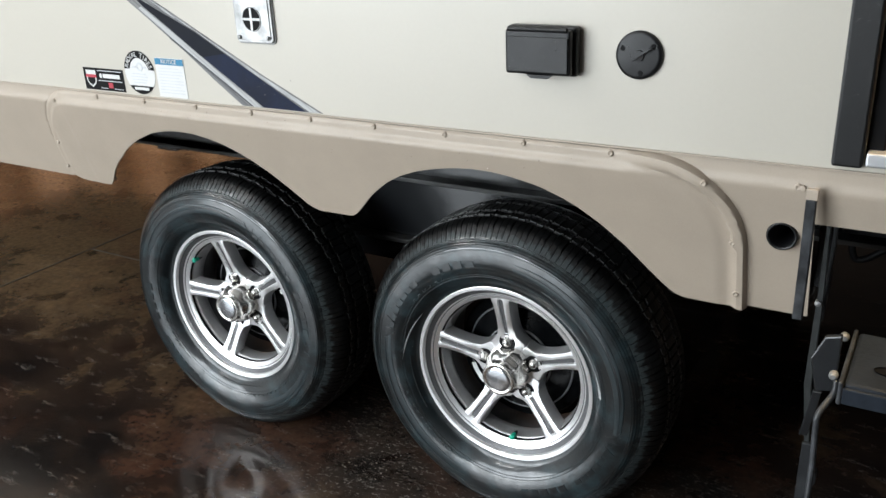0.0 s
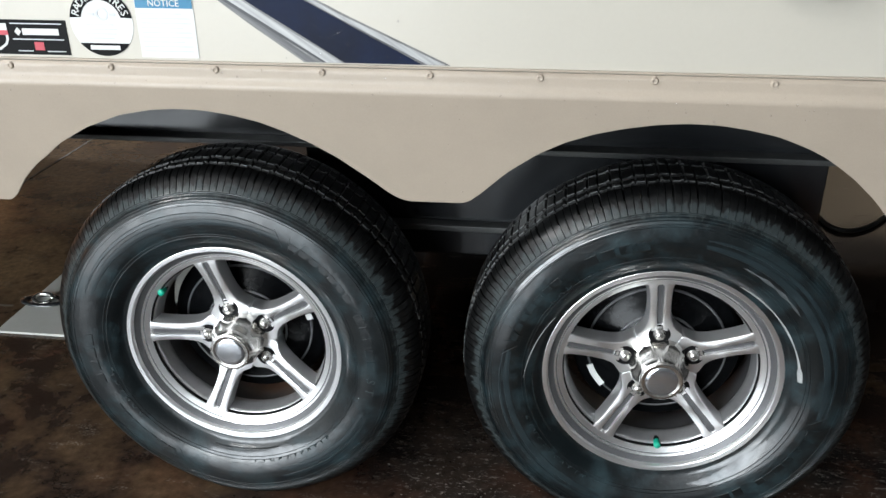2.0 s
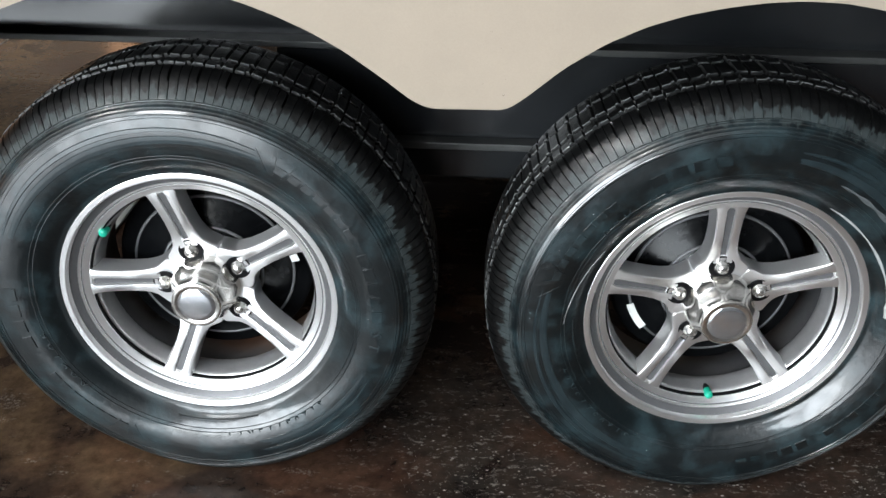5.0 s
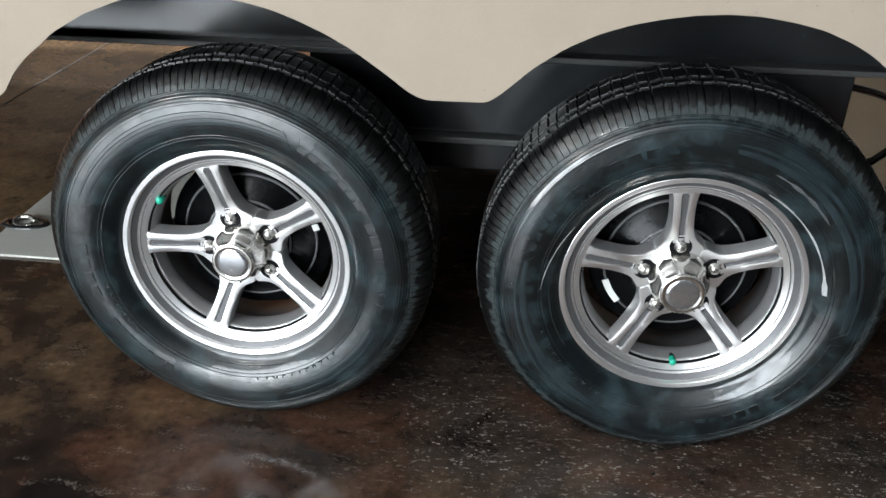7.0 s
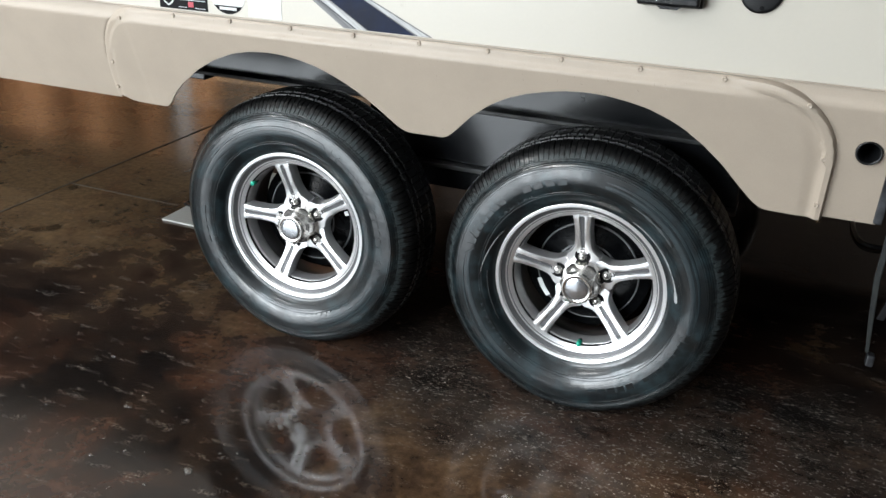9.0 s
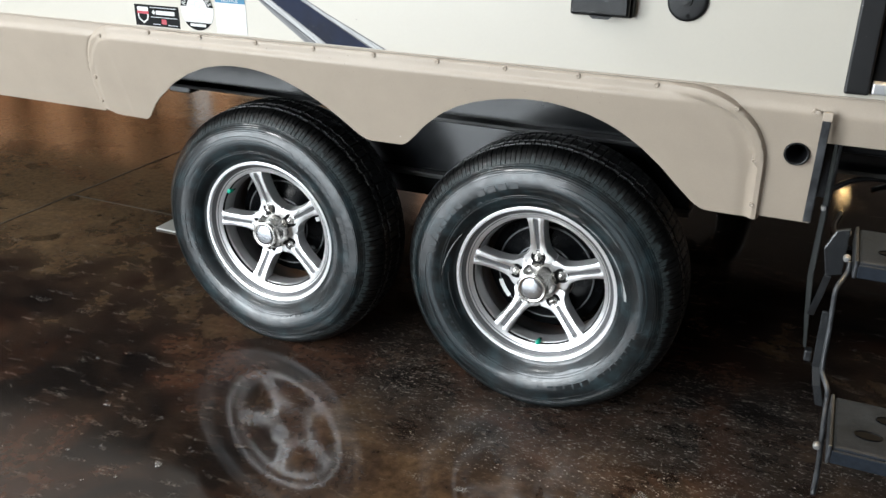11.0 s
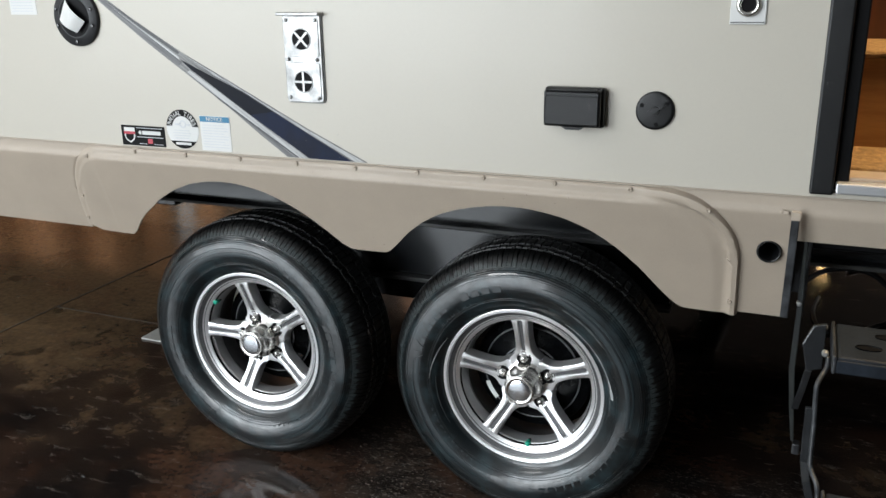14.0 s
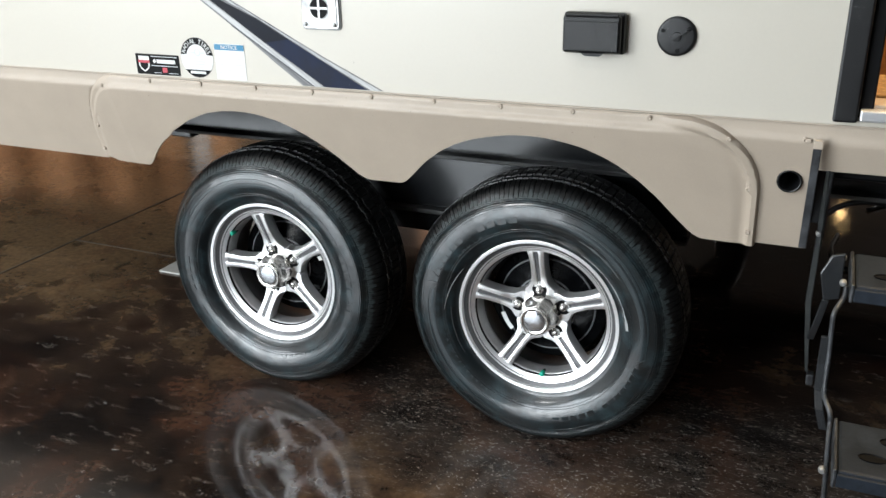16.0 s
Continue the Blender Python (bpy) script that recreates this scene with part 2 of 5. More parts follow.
    film.operation = "MULTIPLY"
    film.inputs[1].default_value = 0.075
    nt.links.new(track.outputs[0], film.inputs[0])
    haze = nt.nodes.new("ShaderNodeMath")
    haze.operation = "MAXIMUM"
    nt.links.new(most.outputs[0], haze.inputs[0])
    nt.links.new(film.outputs[0], haze.inputs[1])
    s3 = haze
    scuff = nt.nodes.new("ShaderNodeMix")
    scuff.data_type = "RGBA"
    scuff.inputs["B"].default_value = (0.27, 0.245, 0.215, 1)
    nt.links.new(s3.outputs[0], scuff.inputs["Factor"])
    nt.links.new(mul.outputs["Result"], scuff.inputs["A"])
    # wet dark-red blotches
    blot = node(nt, "ShaderNodeTexNoise", Scale=9.0, Detail=5.0, Roughness=0.55, Distortion=0.4)
    nt.links.new(off.outputs["Vector"], blot.inputs["Vector"])
    damp = nt.nodes.new("ShaderNodeMapRange")
    damp.interpolation_type = "SMOOTHSTEP"
    damp.inputs["From Min"].default_value, damp.inputs["From Max"].default_value = 0.56, 0.70
    damp.inputs["To Max"].default_value = 0.60
    nt.links.new(blot.outputs["Fac"], damp.inputs["Value"])
    soaked = nt.nodes.new("ShaderNodeMix")
    soaked.data_type = "RGBA"
    soaked.inputs["B"].default_value = (0.010, 0.0050, 0.0045, 1)
    nt.links.new(damp.outputs["Result"], soaked.inputs["Factor"])
    nt.links.new(scuff.outputs["Result"], soaked.inputs["A"])
    nt.links.new(soaked.outputs["Result"], b.inputs["Base Color"])
    rr = nt.nodes.new("ShaderNodeMapRange")
    rr.inputs["From Min"].default_value, rr.inputs["From Max"].default_value = 0.35, 0.68
    rr.inputs["To Min"].default_value, rr.inputs["To Max"].default_value = 0.05, 0.12
    nt.links.new(rust.outputs["Fac"], rr.inputs["Value"])
    # the sealer has worn dull towards the west
    dull = nt.nodes.new("ShaderNodeMapRange")
    dull.interpolation_type = "SMOOTHSTEP"
    dull.inputs["From Min"].default_value, dull.inputs["From Max"].default_value = -0.10, -0.48
    dull.inputs["To Max"].default_value = 0.13
    nt.links.new(sx.outputs["X"], dull.inputs["Value"])
    near = nt.nodes.new("ShaderNodeMapRange")
    near.interpolation_type = "SMOOTHSTEP"
    near.inputs["From Min"].default_value, near.inputs["From Max"].default_value = 0.35, -0.15
    near.inputs["To Min"].default_value = 0.42
    nt.links.new(sx.outputs["Y"], near.inputs["Value"])
    gloss = nt.nodes.new("ShaderNodeMath")
    gloss.operation = "MULTIPLY_ADD"
    nt.links.new(dull.outputs["Result"], gloss.inputs[0])
    nt.links.new(near.outputs["Result"], gloss.inputs[1])
    nt.links.new(rr.outputs["Result"], gloss.inputs[2])
    matt = nt.nodes.new("ShaderNodeMath")
    matt.operation = "MULTIPLY_ADD"
    matt.inputs[1].default_value = 0.16
    nt.links.new(track.outputs[0], matt.inputs[0])
    nt.links.new(gloss.outputs[0], matt.inputs[2])
    nt.links.new(matt.outputs[0], b.inputs["Roughness"])
    bp = node(nt, "ShaderNodeBump", Strength=0.04, Distance=0.0008)
    nt.links.new(fine.outputs["Fac"], bp.inputs["Height"])
    rough = node(nt, "ShaderNodeBump", Distance=0.003)
    rise = nt.nodes.new("ShaderNodeMath")
    rise.operation = "MULTIPLY"
    rise.inputs[1].default_value = 0.18
    nt.links.new(track.outputs[0], rise.inputs[0])
    nt.links.new(rise.outputs[0], rough.inputs["Strength"])
    nt.links.new(gravel.outputs["Fac"], rough.inputs["Height"])
    nt.links.new(bp.outputs["Normal"], rough.inputs["Normal"])
    nt.links.new(rough.outputs["Normal"], b.inputs["Normal"])
    b.inputs["Specular IOR Level"].default_value = 0.4
    return m


def dressed_rubber():
    """Tyre rubber: a wet dressing wiped over the side wall and the lower shoulder, dull dry rubber on the tread."""
    m = material("dressed_tyre_rubber", (0.0022, 0.0050, 0.0062), 0.42, 0, 0.45, 210, 17, 0.24, rvary=0.18, spec=0.38, tint=(0.0150, 0.0310, 0.0365), coat=1.0, coat_rough=0.11, coat_patchy=True, bump_scale=120, thresh=(0.47, 0.66))
    nt = m.node_tree
    b = nt.nodes["Principled BSDF"]
    tc = nt.nodes.new("ShaderNodeTexCoord")
    sep = nt.nodes.new("ShaderNodeSeparateXYZ")
    flat = nt.nodes.new("ShaderNodeCombineXYZ")
    nt.links.new(tc.outputs["Object"], sep.inputs["Vector"])
    nt.links.new(sep.outputs["X"], flat.inputs["X"])
    nt.links.new(sep.outputs["Z"], flat.inputs["Y"])
    rad = nt.nodes.new("ShaderNodeVectorMath")
    rad.operation = "LENGTH"
    nt.links.new(flat.outputs["Vector"], rad.inputs[0])
    # the wiped edge is ragged
    rag = node(nt, "ShaderNodeTexNoise", Scale=1.0, Detail=4.0, Roughness=0.7)
    turn = nt.nodes.new("ShaderNodeMath")
    turn.operation = "ARCTAN2"
    nt.links.new(sep.outputs["Z"], turn.inputs[0])
    nt.links.new(sep.outputs["X"], turn.inputs[1])
    smear = nt.nodes.new("ShaderNodeCombineXYZ")
    nt.links.new(turn.outputs[0], smear.inputs["X"])
    nt.links.new(rad.outputs["Value"], smear.inputs["Y"])
    along = nt.nodes.new("ShaderNodeMapping")
    along.inputs["Scale"].default_value = (26.0, 45.0, 1.0)
    nt.links.new(smear.outputs["Vector"], along.inputs["Vector"])
    nt.links.new(along.outputs["Vector"], rag.inputs["Vector"])
    edge = nt.nodes.new("ShaderNodeMath")
    edge.operation = "MULTIPLY_ADD"
    edge.inputs[1].default_value = 0.050
    nt.links.new(rag.outputs["Fac"], edge.inputs[0])
    nt.links.new(rad.outputs["Value"], edge.inputs[2])
    dry = nt.nodes.new("ShaderNodeMapRange")
    dry.interpolation_type = "SMOOTHSTEP"
    dry.inputs["From Min"].default_value, dry.inputs["From Max"].default_value = 0.329, 0.333
    nt.links.new(edge.outputs[0], dry.inputs["Value"])
    film = nt.nodes.new("ShaderNodeMapRange")
    film.interpolation_type = "SMOOTHSTEP"
    film.inputs["From Min"].default_value, film.inputs["From Max"].default_value = 0.315, 0.320
    nt.links.new(edge.outputs[0], film.inputs["Value"])
    wiped = nt.nodes.new("ShaderNodeMix")
    wiped.data_type = "RGBA"
    src = b.inputs["Base Color"].links[0].from_socket
    wiped.inputs["B"].default_value = (0.036, 0.044, 0.045, 1)
    grey = nt.nodes.new("ShaderNodeMath")
    grey.operation = "MULTIPLY"
    grey.inputs[1].default_value = 0.75
    nt.links.new(film.outputs["Result"], grey.inputs[0])
    nt.links.new(grey.outputs[0], wiped.inputs["Factor"])
    nt.links.new(src, wiped.inputs["A"])
    base = nt.nodes.new("ShaderNodeMix")
    base.data_type = "RGBA"
    base.inputs["B"].default_value = (0.0022, 0.0023, 0.0024, 1)
    nt.links.new(dry.outputs["Result"], base.inputs["Factor"])
    nt.links.new(wiped.outputs["Result"], base.inputs["A"])
    nt.links.new(base.outputs["Result"], b.inputs["Base Color"])
    wet = nt.nodes.new("ShaderNodeMath")
    wet.operation = "MULTIPLY"
    inv = nt.nodes.new("ShaderNodeMapRange")
    inv.inputs["To Min"].default_value, inv.inputs["To Max"].default_value = 1.0, 0.18
    nt.links.new(film.outputs["Result"], inv.inputs["Value"])
    nt.links.new(b.inputs["Coat Weight"].links[0].from_socket, wet.inputs[0])
    # little dressing reached the slope beside the rim
    slope_in = nt.nodes.new("ShaderNodeMapRange")
    slope_in.interpolation_type = "SMOOTHSTEP"
    slope_in.inputs["From Min"].default_value, slope_in.inputs["From Max"].default_value = 0.248, 0.276
    slope_in.inputs["To Min"].default_value = 0.58
    nt.links.new(edge.outputs[0], slope_in.inputs["Value"])
    reach = nt.nodes.new("ShaderNodeMath")
    reach.operation = "MULTIPLY"
    nt.links.new(inv.outputs["Result"], reach.inputs[0])
    nt.links.new(slope_in.outputs["Result"], reach.inputs[1])
    nt.links.new(reach.outputs[0], wet.inputs[1])
    nt.links.new(wet.outputs[0], b.inputs["Coat Weight"])
    return m


def emitter(name, color, strength):
    m = bpy.data.materials.new(name)
    m.use_nodes = True
    b = m.node_tree.nodes["Principled BSDF"]
    b.inputs["Base Color"].default_value = (*color, 1)
    b.inputs["Emission Color"].default_value = (*color, 1)
    b.inputs["Emission Strength"].default_value = strength
    return m


CREAM = material("cream_gelcoat", (0.515, 0.481, 0.416), 0.36, 0, 0.03, 140, 1.6, 0.015, coat=0.12, coat_rough=0.12, rvary=0.06)
TAUPE = material("taupe_moulded_plastic", (0.424, 0.356, 0.286), 0.42, 0, 0.08, 420, 7, 0.10, rvary=0.08, bump_scale=900)
RUBBER = dressed_rubber()
# wet rubber with the reflected glints put into its pale colour
WETGLINT = material("wet_edge_glint", (0.15, 0.155, 0.155), 0.35, 0, 0.5, 260, 60, 0.0, rvary=0.1, coat=1.0, coat_rough=0.10, tint=(0.012, 0.014, 0.014), thresh=(0.48, 0.60))
WETGLINT.node_tree.nodes["Principled BSDF"].inputs["Coat IOR"].default_value = 1.9
LETTER = material("raised_rubber", (0.008, 0.0145, 0.0175), 0.34, 0, 0.3, 200, 20, 0.10, rvary=0.12, spec=0.5, coat=0.5, coat_rough=0.25, tint=(0.018, 0.030, 0.035))
ALLOY = brushed_metal("machined_alloy", (0.97, 0.97, 0.975), 0.37)
SILVERPAINT = material("silver_wheel_paint", (0.56, 0.56, 0.565), 0.34, 0.75, 0.12, 140, 12, 0.03, rvary=0.1, tint=(0.40, 0.40, 0.405))
ALLOY_DARK = material("grey_painted_alloy", (0.13, 0.13, 0.135), 0.45, 0.5, 0.15, 120, 14, 0.05, rvary=0.1)
CHROME = material("polished_chrome", (0.72, 0.70, 0.665), 0.17, 0.95, 0.05, 90, 12, 0.01, rvary=0.05)
NICKEL = material("brushed_stainless", (0.42, 0.42, 0.415), 0.40, 0.85, 0.15, 160, 26, 0.05, rvary=0.16, tint=(0.20, 0.20, 0.20))
GALV = material("dull_zinc_edge", (0.30, 0.30, 0.295), 0.5, 0.6, 0.15, 120, 14, 0.03)
NUTS = material("dull_chrome", (0.60, 0.585, 0.56), 0.26, 0.9, 0.08, 120, 30, 0.02, rvary=0.08)
CAPFACE = material("cap_end_disc", (0.62, 0.64, 0.67), 0.14, 0.9, 0.08, 200, 18, 0.02, rvary=0.05)
STEEL = material("black_painted_steel", (0.013, 0.0142, 0.0160), 0.22, 0, 0.25, 110, 7, 0.03, rvary=0.10, tint=(0.022, 0.024, 0.026), spec=0.8)
WORN = material("worn_black_steel", (0.015, 0.016, 0.018), 0.42, 0, 0.4, 150, 26, 0.2, rvary=0.15, tint=(0.060, 0.064, 0.070), thresh=(0.42, 0.66))
TREADTOP = material("scuffed_tread_paint", (0.014, 0.0175, 0.023), 0.55, 0, 0.4, 150, 18, 0.2, rvary=0.12, tint=(0.024, 0.030, 0.040), thresh=(0.42, 0.68), spec=0.10)
BAREARM = material("scuffed_steel", (0.036, 0.040, 0.039), 0.42, 0.2, 0.35, 150, 22, 0.2, rvary=0.15, tint=(0.016, 0.018, 0.019))
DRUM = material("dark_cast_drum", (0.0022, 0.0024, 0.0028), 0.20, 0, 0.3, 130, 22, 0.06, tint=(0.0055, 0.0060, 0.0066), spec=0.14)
# black steel with the light along the flanges put into its colour
LITSTEEL = material("lit_black_steel", (0.075, 0.077, 0.074), 0.50, 0, 0.3, 120, 9, 0.10, tint=(0.035, 0.036, 0.036))
TAN = material("tan_wall_board", (0.40, 0.31, 0.21), 0.65, 0, 0.10, 60, 2, 0.1, tint=(0.34, 0.265, 0.18))
PLASTIC = material("black_plastic", (0.006, 0.0062, 0.007), 0.34, 0, 0.15, 380, 12, 0.15, rvary=0.1, bump_scale=1300, spec=0.35)
CHARCOAL = material("charcoal_plastic", (0.022, 0.023, 0.025), 0.45, 0, 0.15, 300, 12, 0.1, spec=0.4)
NAVY = material("navy_metallic_vinyl", (0.0035, 0.0055, 0.014), 0.42, 0, 0.3, 30, 5, 0.0, spec=0.12, tint=(0.008, 0.016, 0.050))
NIGHT = material("black_metallic_vinyl", (0.0030, 0.0038, 0.0065), 0.40, 0, 0.3, 30, 5, 0.0, spec=0.10, tint=(0.0045, 0.0070, 0.016))
BRIGHT = material("bright_silver_vinyl", (0.50, 0.50, 0.495), 0.40, 0.1, 0.2, 300, 150, 0.0, rvary=0.1, tint=(0.20, 0.20, 0.205), stretch=(0.05, 1, 1.3), turn=-34)
SILVER = material("silver_vinyl", (0.19, 0.188, 0.185), 0.40, 0.1, 0.3, 300, 130, 0.0, rvary=0.1, tint=(0.050, 0.050, 0.052), stretch=(0.05, 1, 1.3), turn=-34, thresh=(0.46, 0.66))
GRAPHITE = material("graphite_vinyl", (0.055, 0.055, 0.058), 0.42, 0.2, 0.3, 300, 110, 0.0, tint=(0.16, 0.16, 0.165), stretch=(0.05, 1, 1.3), turn=-34)
DARKVINYL = material("dark_vinyl_line", (0.030, 0.032, 0.036), 0.35, 0.2, 0.2, 60, 8, 0.0)
PAPER = material("white_label", (0.66, 0.66, 0.645), 0.45, 0, 0.03, 60, 10, 0.0)
PRINT = material("grey_print", (0.60, 0.615, 0.64), 0.5, 0, 0.1, 60, 10, 0.0)
SCUFF = material("pale_rubbed_rubber", (0.40, 0.41, 0.41), 0.55, 0, 0.35, 300, 60, 0.0)
FILM = material("dried_film", (0.085, 0.095, 0.10), 0.45, 0, 0.4, 300, 60, 0.0)
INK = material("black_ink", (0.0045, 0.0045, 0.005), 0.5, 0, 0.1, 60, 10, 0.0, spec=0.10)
BLUE = material("blue_ink", (0.005, 0.165, 0.31), 0.4, 0, 0.05, 60, 10, 0.0)
RED = material("red_ink", (0.45, 0.03, 0.05), 0.4, 0, 0.05, 60, 10, 0.0)
ORANGE = material("orange_ink", (0.75, 0.27, 0.05), 0.4, 0, 0.05, 60, 10, 0.0)
GREEN = material("green_valve_plastic", (0.01, 0.40, 0.26), 0.35, 0, 0.1, 90, 30, 0.0)
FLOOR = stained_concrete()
JOINT = material("joint_dirt", (0.10, 0.078, 0.055), 0.6, 0, 0.4, 90, 9, 0.2)
GRIT = material("pale_grit", (0.21, 0.185, 0.16), 0.7, 0, 0.3, 90, 9, 0.2)
SILLTOP = material("beige_sill_vinyl", (0.36, 0.28, 0.21), 0.5, 0, 0.15, 160, 20, 0.05)
ALUM = material("aluminium_sill", (0.66, 0.67, 0.69), 0.35, 0.7, 0.1, 120, 12, 0.05, stretch=(0.3, 4, 4))
OAK = material("honey_oak", (0.34, 0.165, 0.050), 0.42, 0, 0.2, 90, 5, 0.1, tint=(0.21, 0.088, 0.024), stretch=(0.5, 3, 7))
CHERRY = material("dark_cherry_wood", (0.075, 0.026, 0.012), 0.38, 0, 0.25, 90, 5, 0.08, tint=(0.04, 0.013, 0.006), stretch=(5, 5, 0.6))
MAT = material("tan_loop_mat", (0.36, 0.215, 0.085), 0.9, 0, 0.6, 200, 70, 1.0, tint=(0.15, 0.082, 0.03), bump_scale=260)
SHEET = material("pale_painted_plate", (0.52, 0.52, 0.48), 0.4, 0, 0.08, 90, 8, 0.05)
SHOPWHITE = material("white_shop_paint", (0.56, 0.56, 0.55), 0.6, 0, 0.08, 30, 1.2, 0.05)
WALLPAINT = material("shop_wall_paint", (0.05, 0.036, 0.026), 0.7, 0, 0.12, 30, 1.2, 0.1)
GREYWALL = material("grey_wall_paint", (0.13, 0.132, 0.135), 0.7, 0, 0.12, 30, 1.2, 0.1)
TIMBER = material("shop_timber", (0.50, 0.26, 0.12), 0.55, 0, 0.25, 40, 2, 0.1, tint=(0.27, 0.115, 0.05), stretch=(4, 4, 0.5))
CEIL = material("white_ceiling_sheet", (0.72, 0.72, 0.71), 0.6, 0, 0.06, 20, 0.8, 0.05)
BELLY = material("black_underbelly", (0.007, 0.007, 0.007), 0.5, 0, 0.3, 60, 3, 0.1, spec=0.25)
GLOW = emitter("tube_diffuser", (1.0, 0.97, 0.90), 6.0)
DROP = material("water_bead", (0.9, 0.9, 0.9), 0.06, 0, 0.02, 50, 10, 0.0)
DROP.node_tree.nodes["Principled BSDF"].inputs["Transmission Weight"].default_value = 0.92
DROP.node_tree.nodes["Principled BSDF"].inputs["IOR"].default_value = 1.33


# ---- shaping helpers ----
def thing(name, label, category, group="", at=(0, 0, 0)):
    ob = new(name)
    ob.location = at
    return tagged(ob, label, category, group)


def part(name, bm, mat, parent, label="", smooth=False, kind=""):
    """Links a bmesh (or a mesh) as one object under its thing or part."""
    if isinstance(bm, bpy.types.Mesh):
        me = bm
    else:
        bmesh.ops.recalc_face_normals(bm, faces=bm.faces)
        me = bpy.data.meshes.new(name)
        bm.to_mesh(me)
        bm.free()
    if not me.materials:
        me.materials.append(mat)
    if smooth:
        me.shade_smooth()
    ob = new(name, me)
    if parent is not None:
        ob.parent = parent
    return tagged(ob, label, kind=kind)


def structure(name, bm, mat, label):
    return tagged(part(name, bm, mat, None, label), kind="structure")


def box(bm, x0, x1, y0, y1, z0, z1, bevel=0.0, seg=2):
    g = bmesh.ops.create_cube(bm, size=1.0)
    for v in g["verts"]:
        v.co = Vector((x0 + (v.co.x + 0.5) * (x1 - x0), y0 + (v.co.y + 0.5) * (y1 - y0), z0 + (v.co.z + 0.5) * (z1 - z0)))
    if bevel:
        edges = list({e for v in g["verts"] for e in v.link_edges})
        bmesh.ops.bevel(bm, geom=edges, offset=bevel, segments=seg, profile=0.5, affect="EDGES")
    return bm


def cuboid(x0, x1, y0, y1, z0, z1, bevel=0.0, seg=2):
    return box(bmesh.new(), x0, x1, y0, y1, z0, z1, bevel, seg)


def sheet(outline, y0, y1, bevel=0.0):
    """An outline in x and z, given thickness from y0 (out) to y1 (in)."""
    bm = bmesh.new()
    f = bm.faces.new([bm.verts.new((x, y0, z)) for x, z in outline])
    ext = bmesh.ops.extrude_face_region(bm, geom=[f])
    for v in ext["geom"]:
        if isinstance(v, bmesh.types.BMVert):
            v.co.y = y1
    if bevel:
        front = [e for e in bm.edges if all(abs(v.co.y - y0) < 1e-6 for v in e.verts)]
        bmesh.ops.bevel(bm, geom=front, offset=bevel, segments=2, profile=0.5, affect="EDGES")
    return bm


def lathe(profile, n=64, cx=0.0, cz=0.0, close=False):
    """A profile of (radius, y) turned round the y axis through (cx, cz)."""
    bm = bmesh.new()
    rings = []
    for r, y in profile:
        if r < 1e-5:
            rings.append([bm.verts.new((cx, y, cz))])
        else:
            rings.append([bm.verts.new((cx + r * math.cos(2 * math.pi * i / n), y, cz + r * math.sin(2 * math.pi * i / n))) for i in range(n)])
    pairs = list(zip(rings, rings[1:])) + ([(rings[-1], rings[0])] if close else [])
    for a, b in pairs:
        for i in range(n):
            j = (i + 1) % n
            if len(a) == 1:
                bm.faces.new((a[0], b[i], b[j]))
            elif len(b) == 1:
                bm.faces.new((a[i], a[j], b[0]))
            else:
                bm.faces.new((a[i], a[j], b[j], b[i]))
    return bm


def tube(points, r, n=8, bm=None):
    """A round bar or hose along points."""
    bm = bm or bmesh.new()
    pts = [Vector(p) for p in points]
    rings = []
    for i, p in enumerate(pts):
        d = (pts[min(i + 1, len(pts) - 1)] - pts[max(i - 1, 0)]).normalized()
        a = d.orthogonal().normalized() if not rings else (last - d * last.dot(d)).normalized()
        last = a
        b = d.cross(a)
        rings.append([bm.verts.new(p + a * r * math.cos(2 * math.pi * k / n) + b * r * math.sin(2 * math.pi * k / n)) for k in range(n)])
    for a, b in zip(rings, rings[1:]):
        for k in range(n):
            bm.faces.new((a[k], a[(k + 1) % n], b[(k + 1) % n], b[k]))
    bm.faces.new(rings[0][::-1])
    bm.faces.new(rings[-1])
    return bm


def bar(p, q, wx, wy, bm=None):
    """A flat bar from p to q, wx wide along x, wy thick across."""
    bm = bm or bmesh.new()
    p, q = Vector(p), Vector(q)
    d = (q - p).normalized()
    a = Vector((1, 0, 0))
    b = d.cross(a).normalized()
    ring = []
    for c in (p, q):
        ring.append([bm.verts.new(c + a * sx * wx / 2 + b * sy * wy / 2) for sx, sy in ((-1, -1), (1, -1), (1, 1), (-1, 1))])
    for k in range(4):
        bm.faces.new((ring[0][k], ring[0][(k + 1) % 4], ring[1][(k + 1) % 4], ring[1][k]))
    bm.faces.new(ring[0][::-1])
    bm.faces.new(ring[1])
    return bm


def letters(text, size, deep=0.0004):
    """The mesh of a word, in x (right) and y (up), centred."""
    cu = bpy.data.curves.new("word", "FONT")
    cu.body, cu.size, cu.extrude, cu.resolution_u = text, size, deep, 2
    cu.align_x, cu.align_y = "CENTER", "CENTER"
    ob = bpy.data.objects.new("word", cu)
    me = bpy.data.meshes.new_from_object(ob)
    bpy.data.objects.remove(ob)
    return me


def flat_word(text, size, x, y, z, deep=0.0004, squeeze=1.0):
    me = letters(text, size, deep)
    me.transform(Matrix(((squeeze, 0, 0, x), (0, 0, -1, y), (0, 1, 0, z), (0, 0, 0, 1))))
    return me


